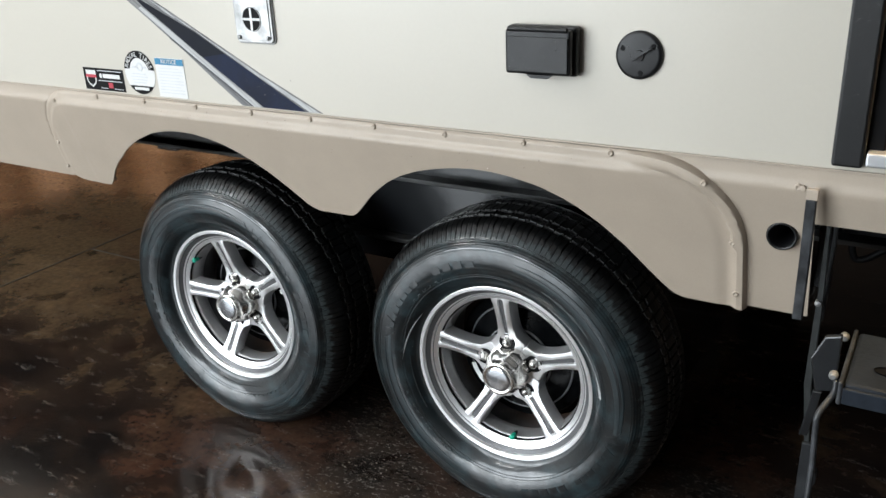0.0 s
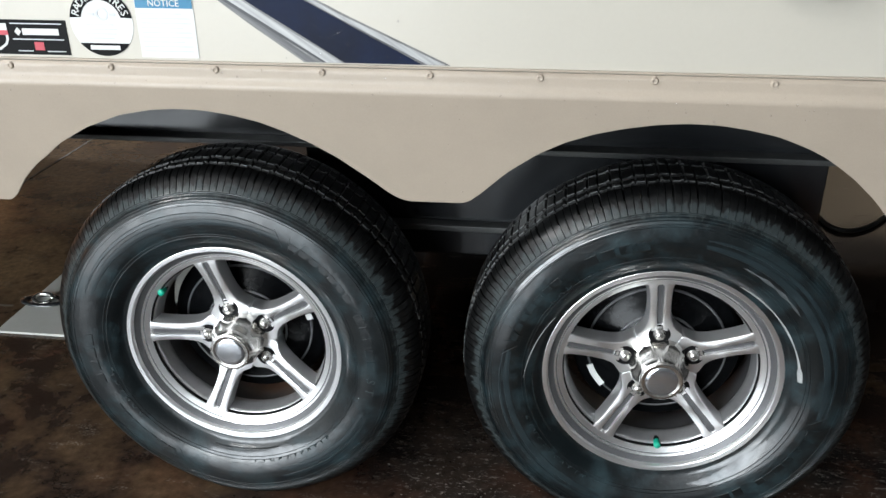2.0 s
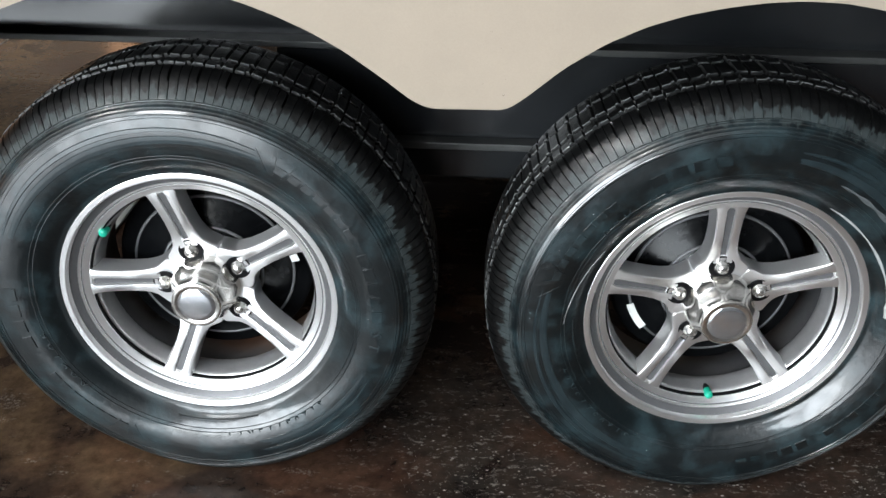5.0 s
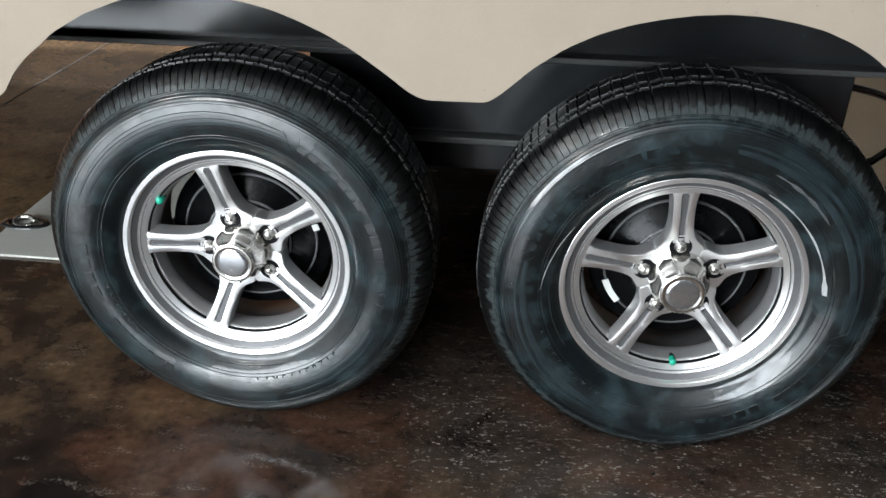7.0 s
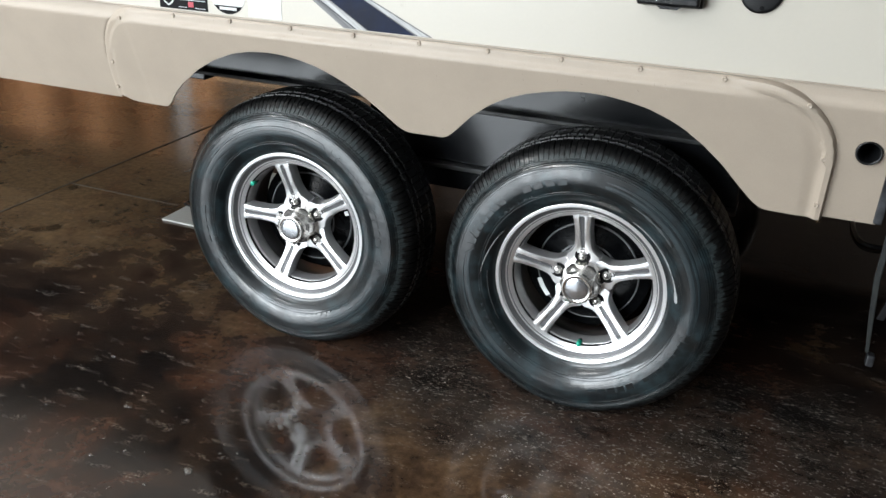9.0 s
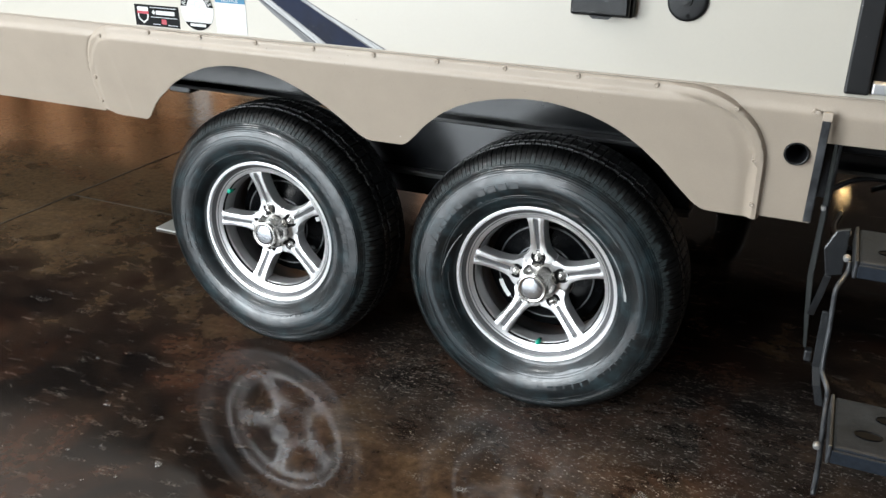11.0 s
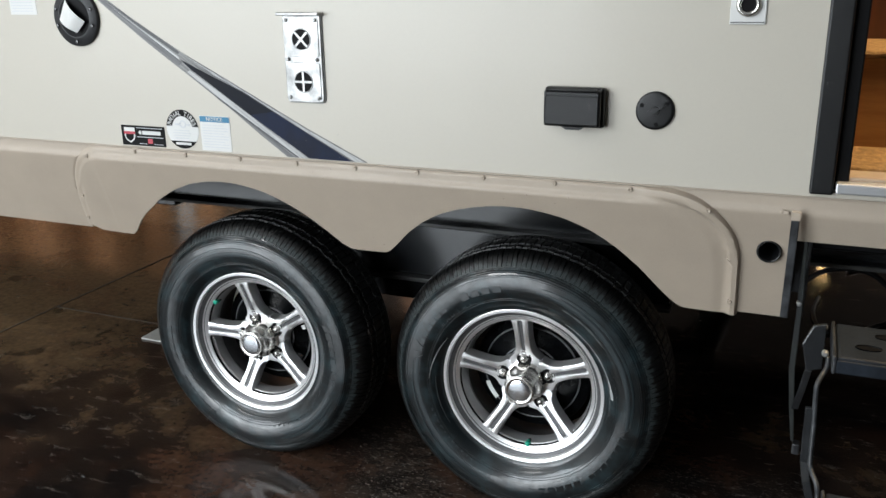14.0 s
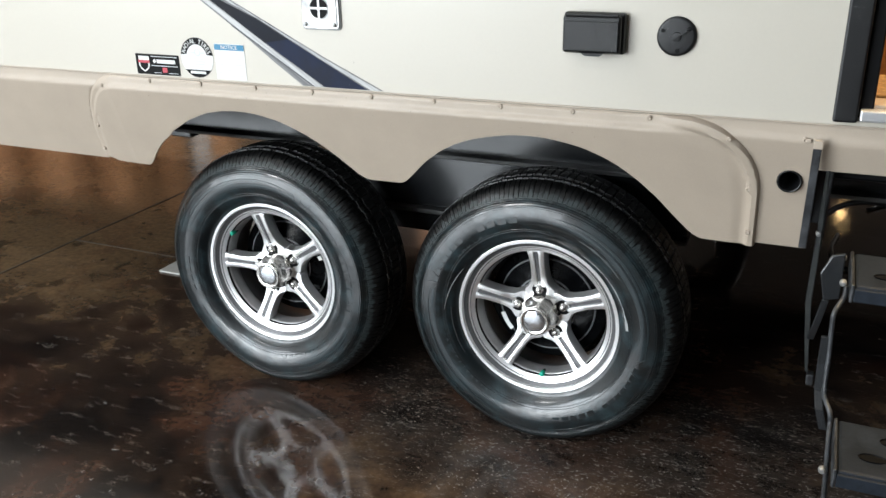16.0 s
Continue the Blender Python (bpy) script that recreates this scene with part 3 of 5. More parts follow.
def arc_words(items, cx=0.0, cz=0.0):
    """Words round a circle, tops outward, read clockwise: (text, size, radius, middle angle, pitch, y, deep)."""
    bm = bmesh.new()
    for text, size, r, mid, pitch, y, deep in items:
        for k, ch in enumerate(text):
            if ch == " ":
                continue
            a = radians(mid + (len(text) - 1) / 2 * pitch - k * pitch)
            if ch == "#":
                w = r * radians(pitch) * 0.36
                me = cuboid(-w, w, -size * 0.36, size * 0.36, -deep, deep)
            else:
                me = bmesh.new()
                m0 = letters(ch, size, deep)
                me.from_mesh(m0)
            m = Matrix(((math.sin(a), math.cos(a), 0, cx + r * math.cos(a)), (0, 0, -1, y), (-math.cos(a), math.sin(a), 0, cz + r * math.sin(a)), (0, 0, 0, 1)))
            bmesh.ops.transform(me, matrix=m, verts=me.verts)
            tmp = bpy.data.meshes.new("tmp")
            me.to_mesh(tmp)
            me.free()
            bm.from_mesh(tmp)
            bpy.data.meshes.remove(tmp)
    return bm


# ---- the shop ----
R = ROOM
bm = bmesh.new()
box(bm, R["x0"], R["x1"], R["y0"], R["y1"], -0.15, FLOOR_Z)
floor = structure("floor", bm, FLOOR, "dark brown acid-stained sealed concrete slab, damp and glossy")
# sawn joints of the slab
for a, b in (((-1.667, -4.0), (-1.658, 7.0)), ((-1.657, 0.660), (-1.17, 0.668))):
    bm = cuboid(a[0], b[0], a[1], b[1], FLOOR_Z + 0.0006, FLOOR_Z + 0.0016)
    part("floor_joint", bm, JOINT, floor, "pale dirty saw cut in the slab")


def wall_with_opening(name, axis, at, a0, a1, h, opening, mat, label):
    """A wall 0.2 thick along x or y with one rectangular opening (a0, a1, z0, z1)."""
    bm = bmesh.new()
    o0, o1, z0, z1 = opening
    for u0, u1, w0, w1 in ((a0, o0, 0, h), (o1, a1, 0, h), (o0, o1, z1, h), (o0, o1, 0, z0)):
        if u1 - u0 > 1e-4 and w1 - w0 > 1e-4:
            if axis == "x":
                box(bm, u0, u1, at, at + 0.2, w0, w1)
            else:
                box(bm, at, at + 0.2, u0, u1, w0, w1)
    return structure(name, bm, mat, label)


# walls south, south-west, east and ceiling are unseen; tones set the wheel reflections
wall_with_opening("wall_south", "x", R["y0"] - 0.2, R["x0"], R["x1"], R["h"], (-7.3, -1.1, 0.0, 4.1), GREYWALL, "unseen dark grey shop wall with an open bay door")
wall_with_opening("wall_north", "x", R["y1"], R["x0"], R["x1"], R["h"], (0, 0, 0, 0), WALLPAINT, "dark brown painted shop wall")
wall_with_opening("wall_southwest", "y", R["x0"] - 0.2, R["y0"], 1.2, R["h"], (0, 0, 0, 0), SHOPWHITE, "unseen white wall, added to brighten the wheel rims")
wall_with_opening("wall_west", "y", R["x0"] - 0.2, 1.2, R["y1"], R["h"], (0, 0, 0, 0), TIMBER, "orange-brown timber shop wall")
wall_with_opening("wall_east", "y", R["x1"], R["y0"], R["y1"], R["h"], (0, 0, 0, 0), GREYWALL, "unseen dark grey wall, toned to dim the wheel rims")
structure("ceiling", cuboid(R["x0"], R["x1"], R["y0"], R["y1"], R["h"], R["h"] + 0.1), CEIL, "unseen white sheet-metal shop ceiling")
# timber posts and wainscot on the far side, mirrored dimly by the floor
for px in (-7.6, -4.0, -2.6):
    structure("timber_post", cuboid(px - 0.16, px + 0.16, 9.0, 9.32, 0.0, 4.8, 0.01), TIMBER, "reddish-brown timber post of the shop wall")
structure("wall_post", cuboid(-8.2, -7.9, 9.1, 9.32, 0.0, 4.8, 0.01), SHOPWHITE, "pale painted post of the shop wall")
for py in (2.6, 3.9, 5.0, 6.6, 7.7, 9.0):
    structure("timber_post", cuboid(-8.7, -8.4, py - 0.18, py + 0.18, 0.0, 4.8, 0.01), TIMBER, "reddish-brown timber post of the shop wall")
structure("wall_board", cuboid(2.83, 4.9, 9.44, 9.49, 0.0, 3.45), TAN, "tan painted board on the shop wall")
structure("wainscot", cuboid(-8.95, -2.0, 9.44, 9.49, 0.0, 1.0), TIMBER, "reddish-brown timber wainscot")


# fittings for the added strip lights, out of view
def ceiling_tube(lx, ly):
    t = thing("added_ceiling_light", "unseen white strip light with a glowing diffuser, added on the ceiling", "ceiling light", "strip lights of the shop", (lx, ly, 4.8))
    part("housing", cuboid(-1.0, 1.0, -0.16, 0.16, -0.12, 0.0, 0.01), CEIL, t)
    part("diffuser", cuboid(-0.96, 0.96, -0.13, 0.13, -0.135, -0.122), GLOW, t)
    part("hanger", cuboid(-0.03, 0.03, -0.03, 0.03, -0.02, 0.0), CEIL, t)
    return t


first = ceiling_tube(*TUBES[0][:2])
for lx, ly, power in TUBES[1:]:
    copy_thing(first, pose(lx, ly, 4.8))

# ---- the travel trailer ----
HUBS, LIP_Y, HUB_Z = (-0.311, 0.4135), 0.067, 0.3227
trailer = thing("travel_trailer", "cream and taupe tandem-axle travel trailer with wet side wall", "trailer")
X0, X1, TOP, DEEP = -4.2, 2.9, 2.85, 2.44
DOOR = (1.008, 1.70, 0.846, 2.62)

bm = bmesh.new()
for u0, u1, w0, w1 in ((X0, DOOR[0], 0.80, TOP), (DOOR[1], X1, 0.80, TOP), (DOOR[0], DOOR[1], DOOR[3], TOP), (DOOR[0], DOOR[1], 0.80, DOOR[2])):
    box(bm, u0, u1, 0.0, 0.045, w0, w1)
part("side_wall", bm, CREAM, trailer, "glossy cream fibreglass side wall")
part("far_wall", cuboid(X0, X1, DEEP - 0.045, DEEP, 0.62, TOP), CREAM, trailer)
part("front_wall", cuboid(X1 - 0.045, X1, 0.046, DEEP - 0.046, 0.80, TOP), CREAM, trailer)
part("rear_wall", cuboid(X0, X0 + 0.045, 0.046, DEEP - 0.046, 0.80, TOP), CREAM, trailer)
part("roof", cuboid(X0, X1, 0.0, DEEP, TOP + 0.003, TOP + 0.06, 0.02), CREAM, trailer)

# underside: floor pan, frame rails, axle riser, axles
bm = bmesh.new()
box(bm, X0 + 0.05, X1 - 0.05, 0.047, 0.40, 0.795, 0.845)
box(bm, X0 + 0.05, X1 - 0.05, 0.405, DEEP - 0.05, 0.625, 0.66)
part("underbelly", bm, BELLY, trailer, "black corrugated underbelly sheet")


def frame_rail(y):
    rail = part("frame_rail", cuboid(X0 + 0.1, X1, y + 0.02, y + 0.03, 0.6105, 0.79), STEEL, trailer, "black painted steel I-beam frame rail")
    part("lower_flange", cuboid(X0 + 0.1, X1, y - 0.014, y + 0.062, 0.5995, 0.610, 0.002), LITSTEEL, rail, "grey lower flange, lightened for the light on its top")
    part("upper_flange", cuboid(X0 + 0.1, X1, y - 0.012, y + 0.062, 0.782, 0.794, 0.002), STEEL, rail)


def axle_riser(y):
    bm = bmesh.new()
    box(bm, -0.24, 0.70, y, y + 0.045, 0.458, 0.599, 0.004)
    part("axle_riser", bm, STEEL, trailer, "black steel riser beam under the frame rail")
    part("riser_flange", cuboid(-0.24, 0.70, y - 0.022, y + 0.06, 0.446, 0.4575, 0.002), LITSTEEL, trailer)
    part("axle_seat", cuboid(-0.20, 0.65, y + 0.006, y + 0.05, 0.385, 0.4455, 0.004), STEEL, trailer)


for yy in (0.345, 2.02):
    frame_rail(yy)
    axle_riser(yy)
for hx in HUBS:
    bm = tube([(hx + 0.09, 0.33, 0.40), (hx + 0.09, DEEP - 0.33, 0.40)], 0.042, 14)
    part("axle_tube", bm, STEEL, trailer, "", True)
    bm = bar((hx + 0.09, 0.36, 0.40), (hx, 0.30, HUB_Z), 0.05, 0.07)
    part("torsion_arm", bm, STEEL, trailer)
for cx in (-0.85, 1.55):
    part("cross_member", cuboid(cx - 0.04, cx + 0.04, 0.41, DEEP - 0.41, 0.56, 0.622, 0.004), STEEL, trailer)


# ---- moulded skirts ----
def slope(z):
    """How far the skirt's face lies in from the wall at a height."""
    return max(0.0, (0.80 - z)) * 0.28


LOW = [(-0.815, 0.600), (-0.785, 0.597), (-0.76, 0.589), (-0.735, 0.587), (-0.654, 0.587), (-0.640, 0.598), (-0.611, 0.632), (-0.583, 0.658),
       (-0.550, 0.681), (-0.528, 0.699), (-0.470, 0.731), (-0.410, 0.754), (-0.360, 0.764), (-0.320, 0.767), (-0.280, 0.766), (-0.240, 0.760), (-0.200, 0.750),
       (-0.166, 0.736), (-0.130, 0.718), (-0.092, 0.694), (-0.050, 0.660), (-0.015, 0.629), (0.005, 0.6195), (0.096, 0.6205), (0.118, 0.639), (0.157, 0.679),
       (0.200, 0.712), (0.240, 0.734), (0.280, 0.749), (0.320, 0.759), (0.360, 0.766), (0.400, 0.769), (0.440, 0.768), (0.480, 0.762), (0.520, 0.753), (0.560, 0.737),
       (0.590, 0.721), (0.630, 0.692), (0.670, 0.655), (0.700, 0.620), (0.735, 0.582), (0.755, 0.569), (0.88, 0.567)]
LX, LZ = [p[0] for p in LOW], [p[1] for p in LOW]


def fender_top(x):
    if x > 0.715:
        return 0.69 + 0.143 * math.sqrt(max(0.0, 1 - ((x - 0.715) / 0.148) ** 2))
    if x < -0.68:
        return 0.63 + 0.203 * math.sqrt(max(0.0, 1 - ((-0.68 - x) / 0.132) ** 2))
    return 0.833


def fender_edge(x, z):
    """Distance from the flanged outer edge (top, and both ends)."""
    d = fender_top(x) - z
    for cx, cz, rx, rz, s in ((0.715, 0.69, 0.148, 0.143, 1), (-0.68, 0.63, 0.132, 0.203, -1)):
        ux, uz = (x - cx) * s, z - cz
        if ux > 0:
            if uz <= 0:
                d = min(d, rx - ux)
            else:
                q = math.hypot(ux / rx, uz / rz)
                d = min(d, (1 - q) * (rx if ux > uz else rz) * (0.9 if q < 1 else 1))
        elif uz < 0:
            d = min(d, rx - ux)
    return max(0.0, d)


def smooth_step(a, b, v):
    q = min(1.0, max(0.0, (v - a) / (b - a)))
    return q * q * (3 - 2 * q)


def fender_y(x, z):
    d = fender_edge(x, z)
    proud = (0.004 if x > -0.7 else 0.0028) + 0.004 * smooth_step(0.0, 0.005 if x > -0.7 else 0.012, d)
    if x > 0.66 or x < -0.66:
        # a rounded bead carries the rivets round the ends
        e = smooth_step(0.66, 0.76, x) if x > 0 else 0.15 * smooth_step(0.66, 0.72, -x)
        proud += e * 0.010 * smooth_step(0.0, 0.005, d) * (1 - smooth_step(0.0175, 0.0225, d))
        proud += (1 - e) * 0.005 * smooth_step(0.017, 0.030, d) + e * 0.003 * smooth_step(0.028, 0.05, d)
    else:
        proud += 0.005 * smooth_step(0.017, 0.030, d)
    return slope(z) * 1.16 - proud


def panel_mesh(xs, low, high, depth, rows, thick=0.004):
    """A thin moulded panel between two edge lines, with its back and rims."""
    bm = bmesh.new()
    front, back = [], []
    for x in xs:
        zb, zt = low(x), max(high(x), low(x) + 0.002)
        col = [(x, zb + (zt - zb) * k / rows) for k in range(rows + 1)]
        front.append([bm.verts.new((px, depth(px, pz), pz)) for px, pz in col])
        back.append([bm.verts.new((px, depth(px, pz) + thick, pz)) for px, pz in col])
    n = len(xs)
    for i in range(n - 1):
        for k in range(rows):
            bm.faces.new((front[i][k], front[i + 1][k], front[i + 1][k + 1], front[i][k + 1]))
            bm.faces.new((back[i][k], back[i][k + 1], back[i + 1][k + 1], back[i + 1][k]))
        bm.faces.new((front[i][0], back[i][0], back[i + 1][0], front[i + 1][0]))
        bm.faces.new((front[i][-1], front[i + 1][-1], back[i + 1][-1], back[i][-1]))
    for i in (0, n - 1):
        for k in range(rows):
            bm.faces.new((front[i][k], front[i][k + 1], back[i][k + 1], back[i][k]))
    return bm


xs = sorted(set([round(-0.811 + k * (0.862 + 0.811) / 260, 5) for k in range(261)] + [-0.656, -0.651, -0.647, -0.642, -0.638, -0.633, -0.628, -0.622, 0.8625, 0.858, -0.8115, -0.808]))


def fender_low(x):
    return float(np.mean([np.interp(x + q, LX, LZ) for q in (-0.008, -0.004, 0, 0.004, 0.008)])) if x > -0.60 else float(np.interp(x, LX, LZ))


part("fender_skirt", panel_mesh(xs, fender_low, fender_top, fender_y, 46), TAUPE, trailer, "taupe moulded double-arch fender skirt with rivets", True)


def plain_skirt(x0, x1, z0, z1, pitch=0.05, rows=16):
    def depth(x, z):
        d = z1 - z
        under = smooth_step(0.003, 0.010, fender_edge(x, z)) * (-0.8 < x < 0.858)
        return slope(z) * 1.16 - 0.002 - 0.003 * smooth_step(0.017, 0.030, d) + 0.016 * under
    n = max(2, int((x1 - x0) / pitch))
    return panel_mesh([x0 + (x1 - x0) * k / n for k in range(n + 1)], lambda x: max(z0, fender_low(x) + 0.012) if 0.6 < x < 0.765 else z0, lambda x: z1, depth, rows)


part("rear_skirt", plain_skirt(X0, -0.662, 0.591, 0.8335, 0.006, 60), TAUPE, trailer, "taupe moulded lower skirt", True)
bm = plain_skirt(0.702, 0.955, 0.573, 0.8335, 0.004, 64)
bmesh.ops.delete(bm, geom=[f for f in bm.faces if math.hypot(f.calc_center_median().x - 0.912, f.calc_center_median().z - 0.721) < 0.0198], context="FACES")
part("step_side_skirt", bm, TAUPE, trailer, "taupe moulded skirt with a drain hole", True)
part("door_skirt", plain_skirt(0.955, X1, 0.748, 0.8335), TAUPE, trailer, "taupe moulded skirt under the doorway", True)
for ob in trailer.children:
    if ob.name.endswith("_skirt"):
        ob.data.set_sharp_from_angle(angle=radians(40))
part("skirt_seal", cuboid(X0, X1, -0.0055, -0.001, 0.8345, 0.8375, 0.001), TAUPE, trailer, "thin sealant line along the skirt")

RIVETS = [(-0.558, 0.826), (-0.405, 0.827), (-0.250, 0.827), (-0.098, 0.827), (0.052, 0.827), (0.200, 0.827), (0.349, 0.827), (0.500, 0.827), (0.651, 0.826),
          (0.800, 0.799), (0.8415, 0.697), (0.8475, 0.600), (-0.714, 0.806), (-0.784, 0.690), (-0.797, 0.622), (0.930, 0.806)]
rivet_mesh = None
for rx, rz in RIVETS:
    if rivet_mesh is None:
        bm = lathe([(0.0052, 0.003), (0.0052, -0.001), (0.0042, -0.0028), (0.0030, -0.0034), (0.0026, -0.0022), (0.0, -0.0020)], 12)
        bmesh.ops.recalc_face_normals(bm, faces=bm.faces)
        rivet_mesh = bpy.data.meshes.new("rivet")
        bm.to_mesh(rivet_mesh)
        bm.free()
        rivet_mesh.materials.append(TAUPE)
        rivet_mesh.shade_smooth()
    ob = part("rivet", rivet_mesh, TAUPE, trailer)
    y = fender_y(rx, rz) if -0.80 < rx < 0.86 else slope(rz) * 1.16 - 0.006
    ob.location = (rx, y, rz)
# drain hole in the skirt: rubber grommet round a dark pipe
y = slope(0.721) * 1.16 - 0.008
hole = part("drain_grommet", lathe([(0.0223, y + 0.006), (0.0227, y - 0.001), (0.0216, y - 0.004), (0.0196, y - 0.005), (0.0170, y + 0.0), (0.0168, y + 0.09), (0.0, y + 0.091)], 40, 0.912, 0.721), PLASTIC, trailer, "black rubber drain grommet", True)


# ---- stripe decals ----
UP = [(-0.78, 1.298), (-0.63, 1.209), (-0.52, 1.139), (-0.39, 1.066), (-0.287, 1.016), (-0.183, 0.964), (-0.065, 0.905), (0.079, 0.839)]
DOWN = [(-0.124, 0.839), (-0.192, 0.886), (-0.26, 0.936), (-0.329, 0.983), (-0.40, 1.030), (-0.489, 1.089), (-0.569, 1.147), (-0.645, 1.203), (-0.78, 1.298)]
stripe = part("stripe_decal", sheet(UP + DOWN[:-1], -0.0010, 0.0005), SILVER, trailer, "silver and navy swoosh decal")
part("dark_band", sheet([(-0.395, 1.050), (-0.306, 1.012), (-0.235, 0.984), (-0.150, 0.940), (-0.215, 0.930), (-0.292, 0.980), (-0.368, 1.028)], -0.0018, -0.0009), NIGHT, stripe, "black upper band")
part("navy_band", sheet([(-0.150, 0.9405), (-0.099, 0.912), (0.041, 0.8395), (-0.066, 0.8395), (-0.189, 0.914), (-0.215, 0.9305)], -0.0018, -0.0009), NAVY, stripe, "navy metallic band")
part("upper_light", sheet([(-0.37, 1.054), (-0.287, 1.013), (-0.183, 0.961), (-0.065, 0.902), (0.072, 0.8395), (0.048, 0.8395), (-0.090, 0.909), (-0.225, 0.981), (-0.300, 1.0145)], -0.0016, -0.0009), BRIGHT, stripe, "bright silver streak")
part("upper_line", sheet([(-0.36, 1.041), (-0.300, 1.0135), (-0.225, 0.980), (-0.090, 0.908), (0.047, 0.8395), (0.041, 0.8395), (-0.099, 0.9125), (-0.235, 0.9835), (-0.306, 1.0125)], -0.0022, -0.0009), GRAPHITE, stripe)
part("lower_light", sheet([(-0.372, 1.026), (-0.292, 0.977), (-0.189, 0.9105), (-0.070, 0.8395), (-0.092, 0.8395), (-0.200, 0.906), (-0.300, 0.968), (-0.380, 1.022)], -0.0018, -0.0009), BRIGHT, stripe, "bright silver streak")
part("lower_line", sheet([(-0.300, 0.968), (-0.200, 0.906), (-0.092, 0.8395), (-0.097, 0.8395), (-0.204, 0.9035), (-0.302, 0.9645)], -0.0022, -0.0009), DARKVINYL, stripe)
part("lower_shade", sheet([(-0.40, 1.033), (-0.329, 0.986), (-0.26, 0.940), (-0.192, 0.890), (-0.120, 0.8395), (-0.106, 0.8395), (-0.182, 0.893), (-0.262, 0.947), (-0.35, 1.004)], -0.0016, -0.0009), GRAPHITE, stripe)
part("tail_shade", sheet([(-0.64, 1.203), (-0.569, 1.150), (-0.489, 1.092), (-0.40, 1.036), (-0.390, 1.043), (-0.47, 1.098), (-0.56, 1.158)], -0.0016, -0.0009), GRAPHITE, stripe)
part("tail_line", sheet([(-0.60, 1.186), (-0.50, 1.120), (-0.40, 1.062), (-0.396, 1.067), (-0.495, 1.125)], -0.0016, -0.0009), DARKVINYL, stripe)
part("tail_light", sheet([(-0.58, 1.168), (-0.484, 1.105), (-0.398, 1.050), (-0.400, 1.056), (-0.50, 1.119)], -0.0018, -0.0009), BRIGHT, stripe)


# ---- labels on the wall ----
def plate(x0, x1, z0, z1, y, t=0.0008):
    return cuboid(x0, x1, y - t, y, z0, z1)


lab = part("axle_label", plate(-0.597, -0.4655, 0.8405, 0.8895, -0.0002), INK, trailer, "black axle-maker label with a shield badge")
SHIELD = [(-0.588, 0.884), (-0.556, 0.884), (-0.556, 0.862), (-0.560, 0.854), (-0.572, 0.846), (-0.584, 0.854), (-0.588, 0.862)]
part("shield", sheet(SHIELD, -0.0016, -0.0008), PAPER, lab, "white shield badge")
part("shield_field", sheet([(-0.584, 0.868), (-0.560, 0.868), (-0.560, 0.861), (-0.563, 0.856), (-0.572, 0.850), (-0.581, 0.856), (-0.584, 0.861)], -0.0022, -0.0014), INK, lab)
part("shield_band", plate(-0.589, -0.555, 0.868, 0.8745, -0.0014), RED, lab)
part("wordmark", plate(-0.533, -0.478, 0.8685, 0.8775, -0.0008), PAPER, lab, "white wordmark bar")
part("diamond", sheet([(-0.545, 0.873), (-0.540, 0.879), (-0.535, 0.873), (-0.540, 0.867)], -0.0016, -0.0008), PAPER, lab)
part("rule_line", plate(-0.550, -0.472, 0.8615, 0.8630, -0.0008), PRINT, lab)
part("rule_line", plate(-0.550, -0.472, 0.8835, 0.8850, -0.0008), PRINT, lab)
part("red_mark", plate(-0.518, -0.504, 0.8470, 0.8585, -0.0008), RED, lab)
part("rule_line", plate(-0.500, -0.472, 0.8450, 0.8462, -0.0008), PRINT, lab)
part("rule_line", plate(-0.545, -0.522, 0.8450, 0.8462, -0.0008), PRINT, lab)

cx, cz, rr = -0.411, 0.8875, 0.0465
rad = part("tyre_label", lathe([(0, -0.0008), (rr, -0.0008), (rr, 0.0)], 56, cx, cz), PAPER, trailer, "round white label lettered radial tires")
ring = [(cx + rr * math.cos(radians(a)), cz + rr * math.sin(radians(a))) for a in range(8, 173, 4)]
ring += [(cx + 0.030 * math.cos(radians(a)), cz + 0.030 * math.sin(radians(a)) + 0.001) for a in range(168, 11, -4)]
part("label_arch", sheet(ring, -0.0014, -0.0008), INK, rad)
part("lettering", arc_words([("RADIAL TIRES", 0.0155, 0.0380, 90, 12.6, -0.0016, 0.0003)], cx, cz), PAPER, rad, "white lettering")
seg = [(cx + rr * math.cos(radians(a)), cz + rr * math.sin(radians(a))) for a in range(218, 323, 4)]
part("label_foot", sheet(seg, -0.0014, -0.0008), INK, rad)
part("wordmark", plate(cx - 0.022, cx + 0.022, cz - 0.0375, cz - 0.0315, -0.0014), PAPER, rad, "white wordmark bar")
part("wheel_sketch", lathe([(0.006, -0.0014), (0.0095, -0.0014), (0.0095, -0.0008), (0.006, -0.0008)], 20, cx + 0.002, cz + 0.012, True), PRINT, rad)
part("wing_line", plate(cx - 0.020, cx - 0.009, cz + 0.009, cz + 0.013, -0.0008), PRINT, rad)
part("wing_line", plate(cx + 0.013, cx + 0.022, cz + 0.009, cz + 0.013, -0.0008), PRINT, rad)
for k, w in enumerate((0.024, 0.028, 0.026, 0.022)):
    part("print_line", plate(cx - w, cx + w - 0.006, cz - 0.004 - 0.0062 * k, cz - 0.002 - 0.0062 * k, -0.0008, 0.0005), PRINT, rad)

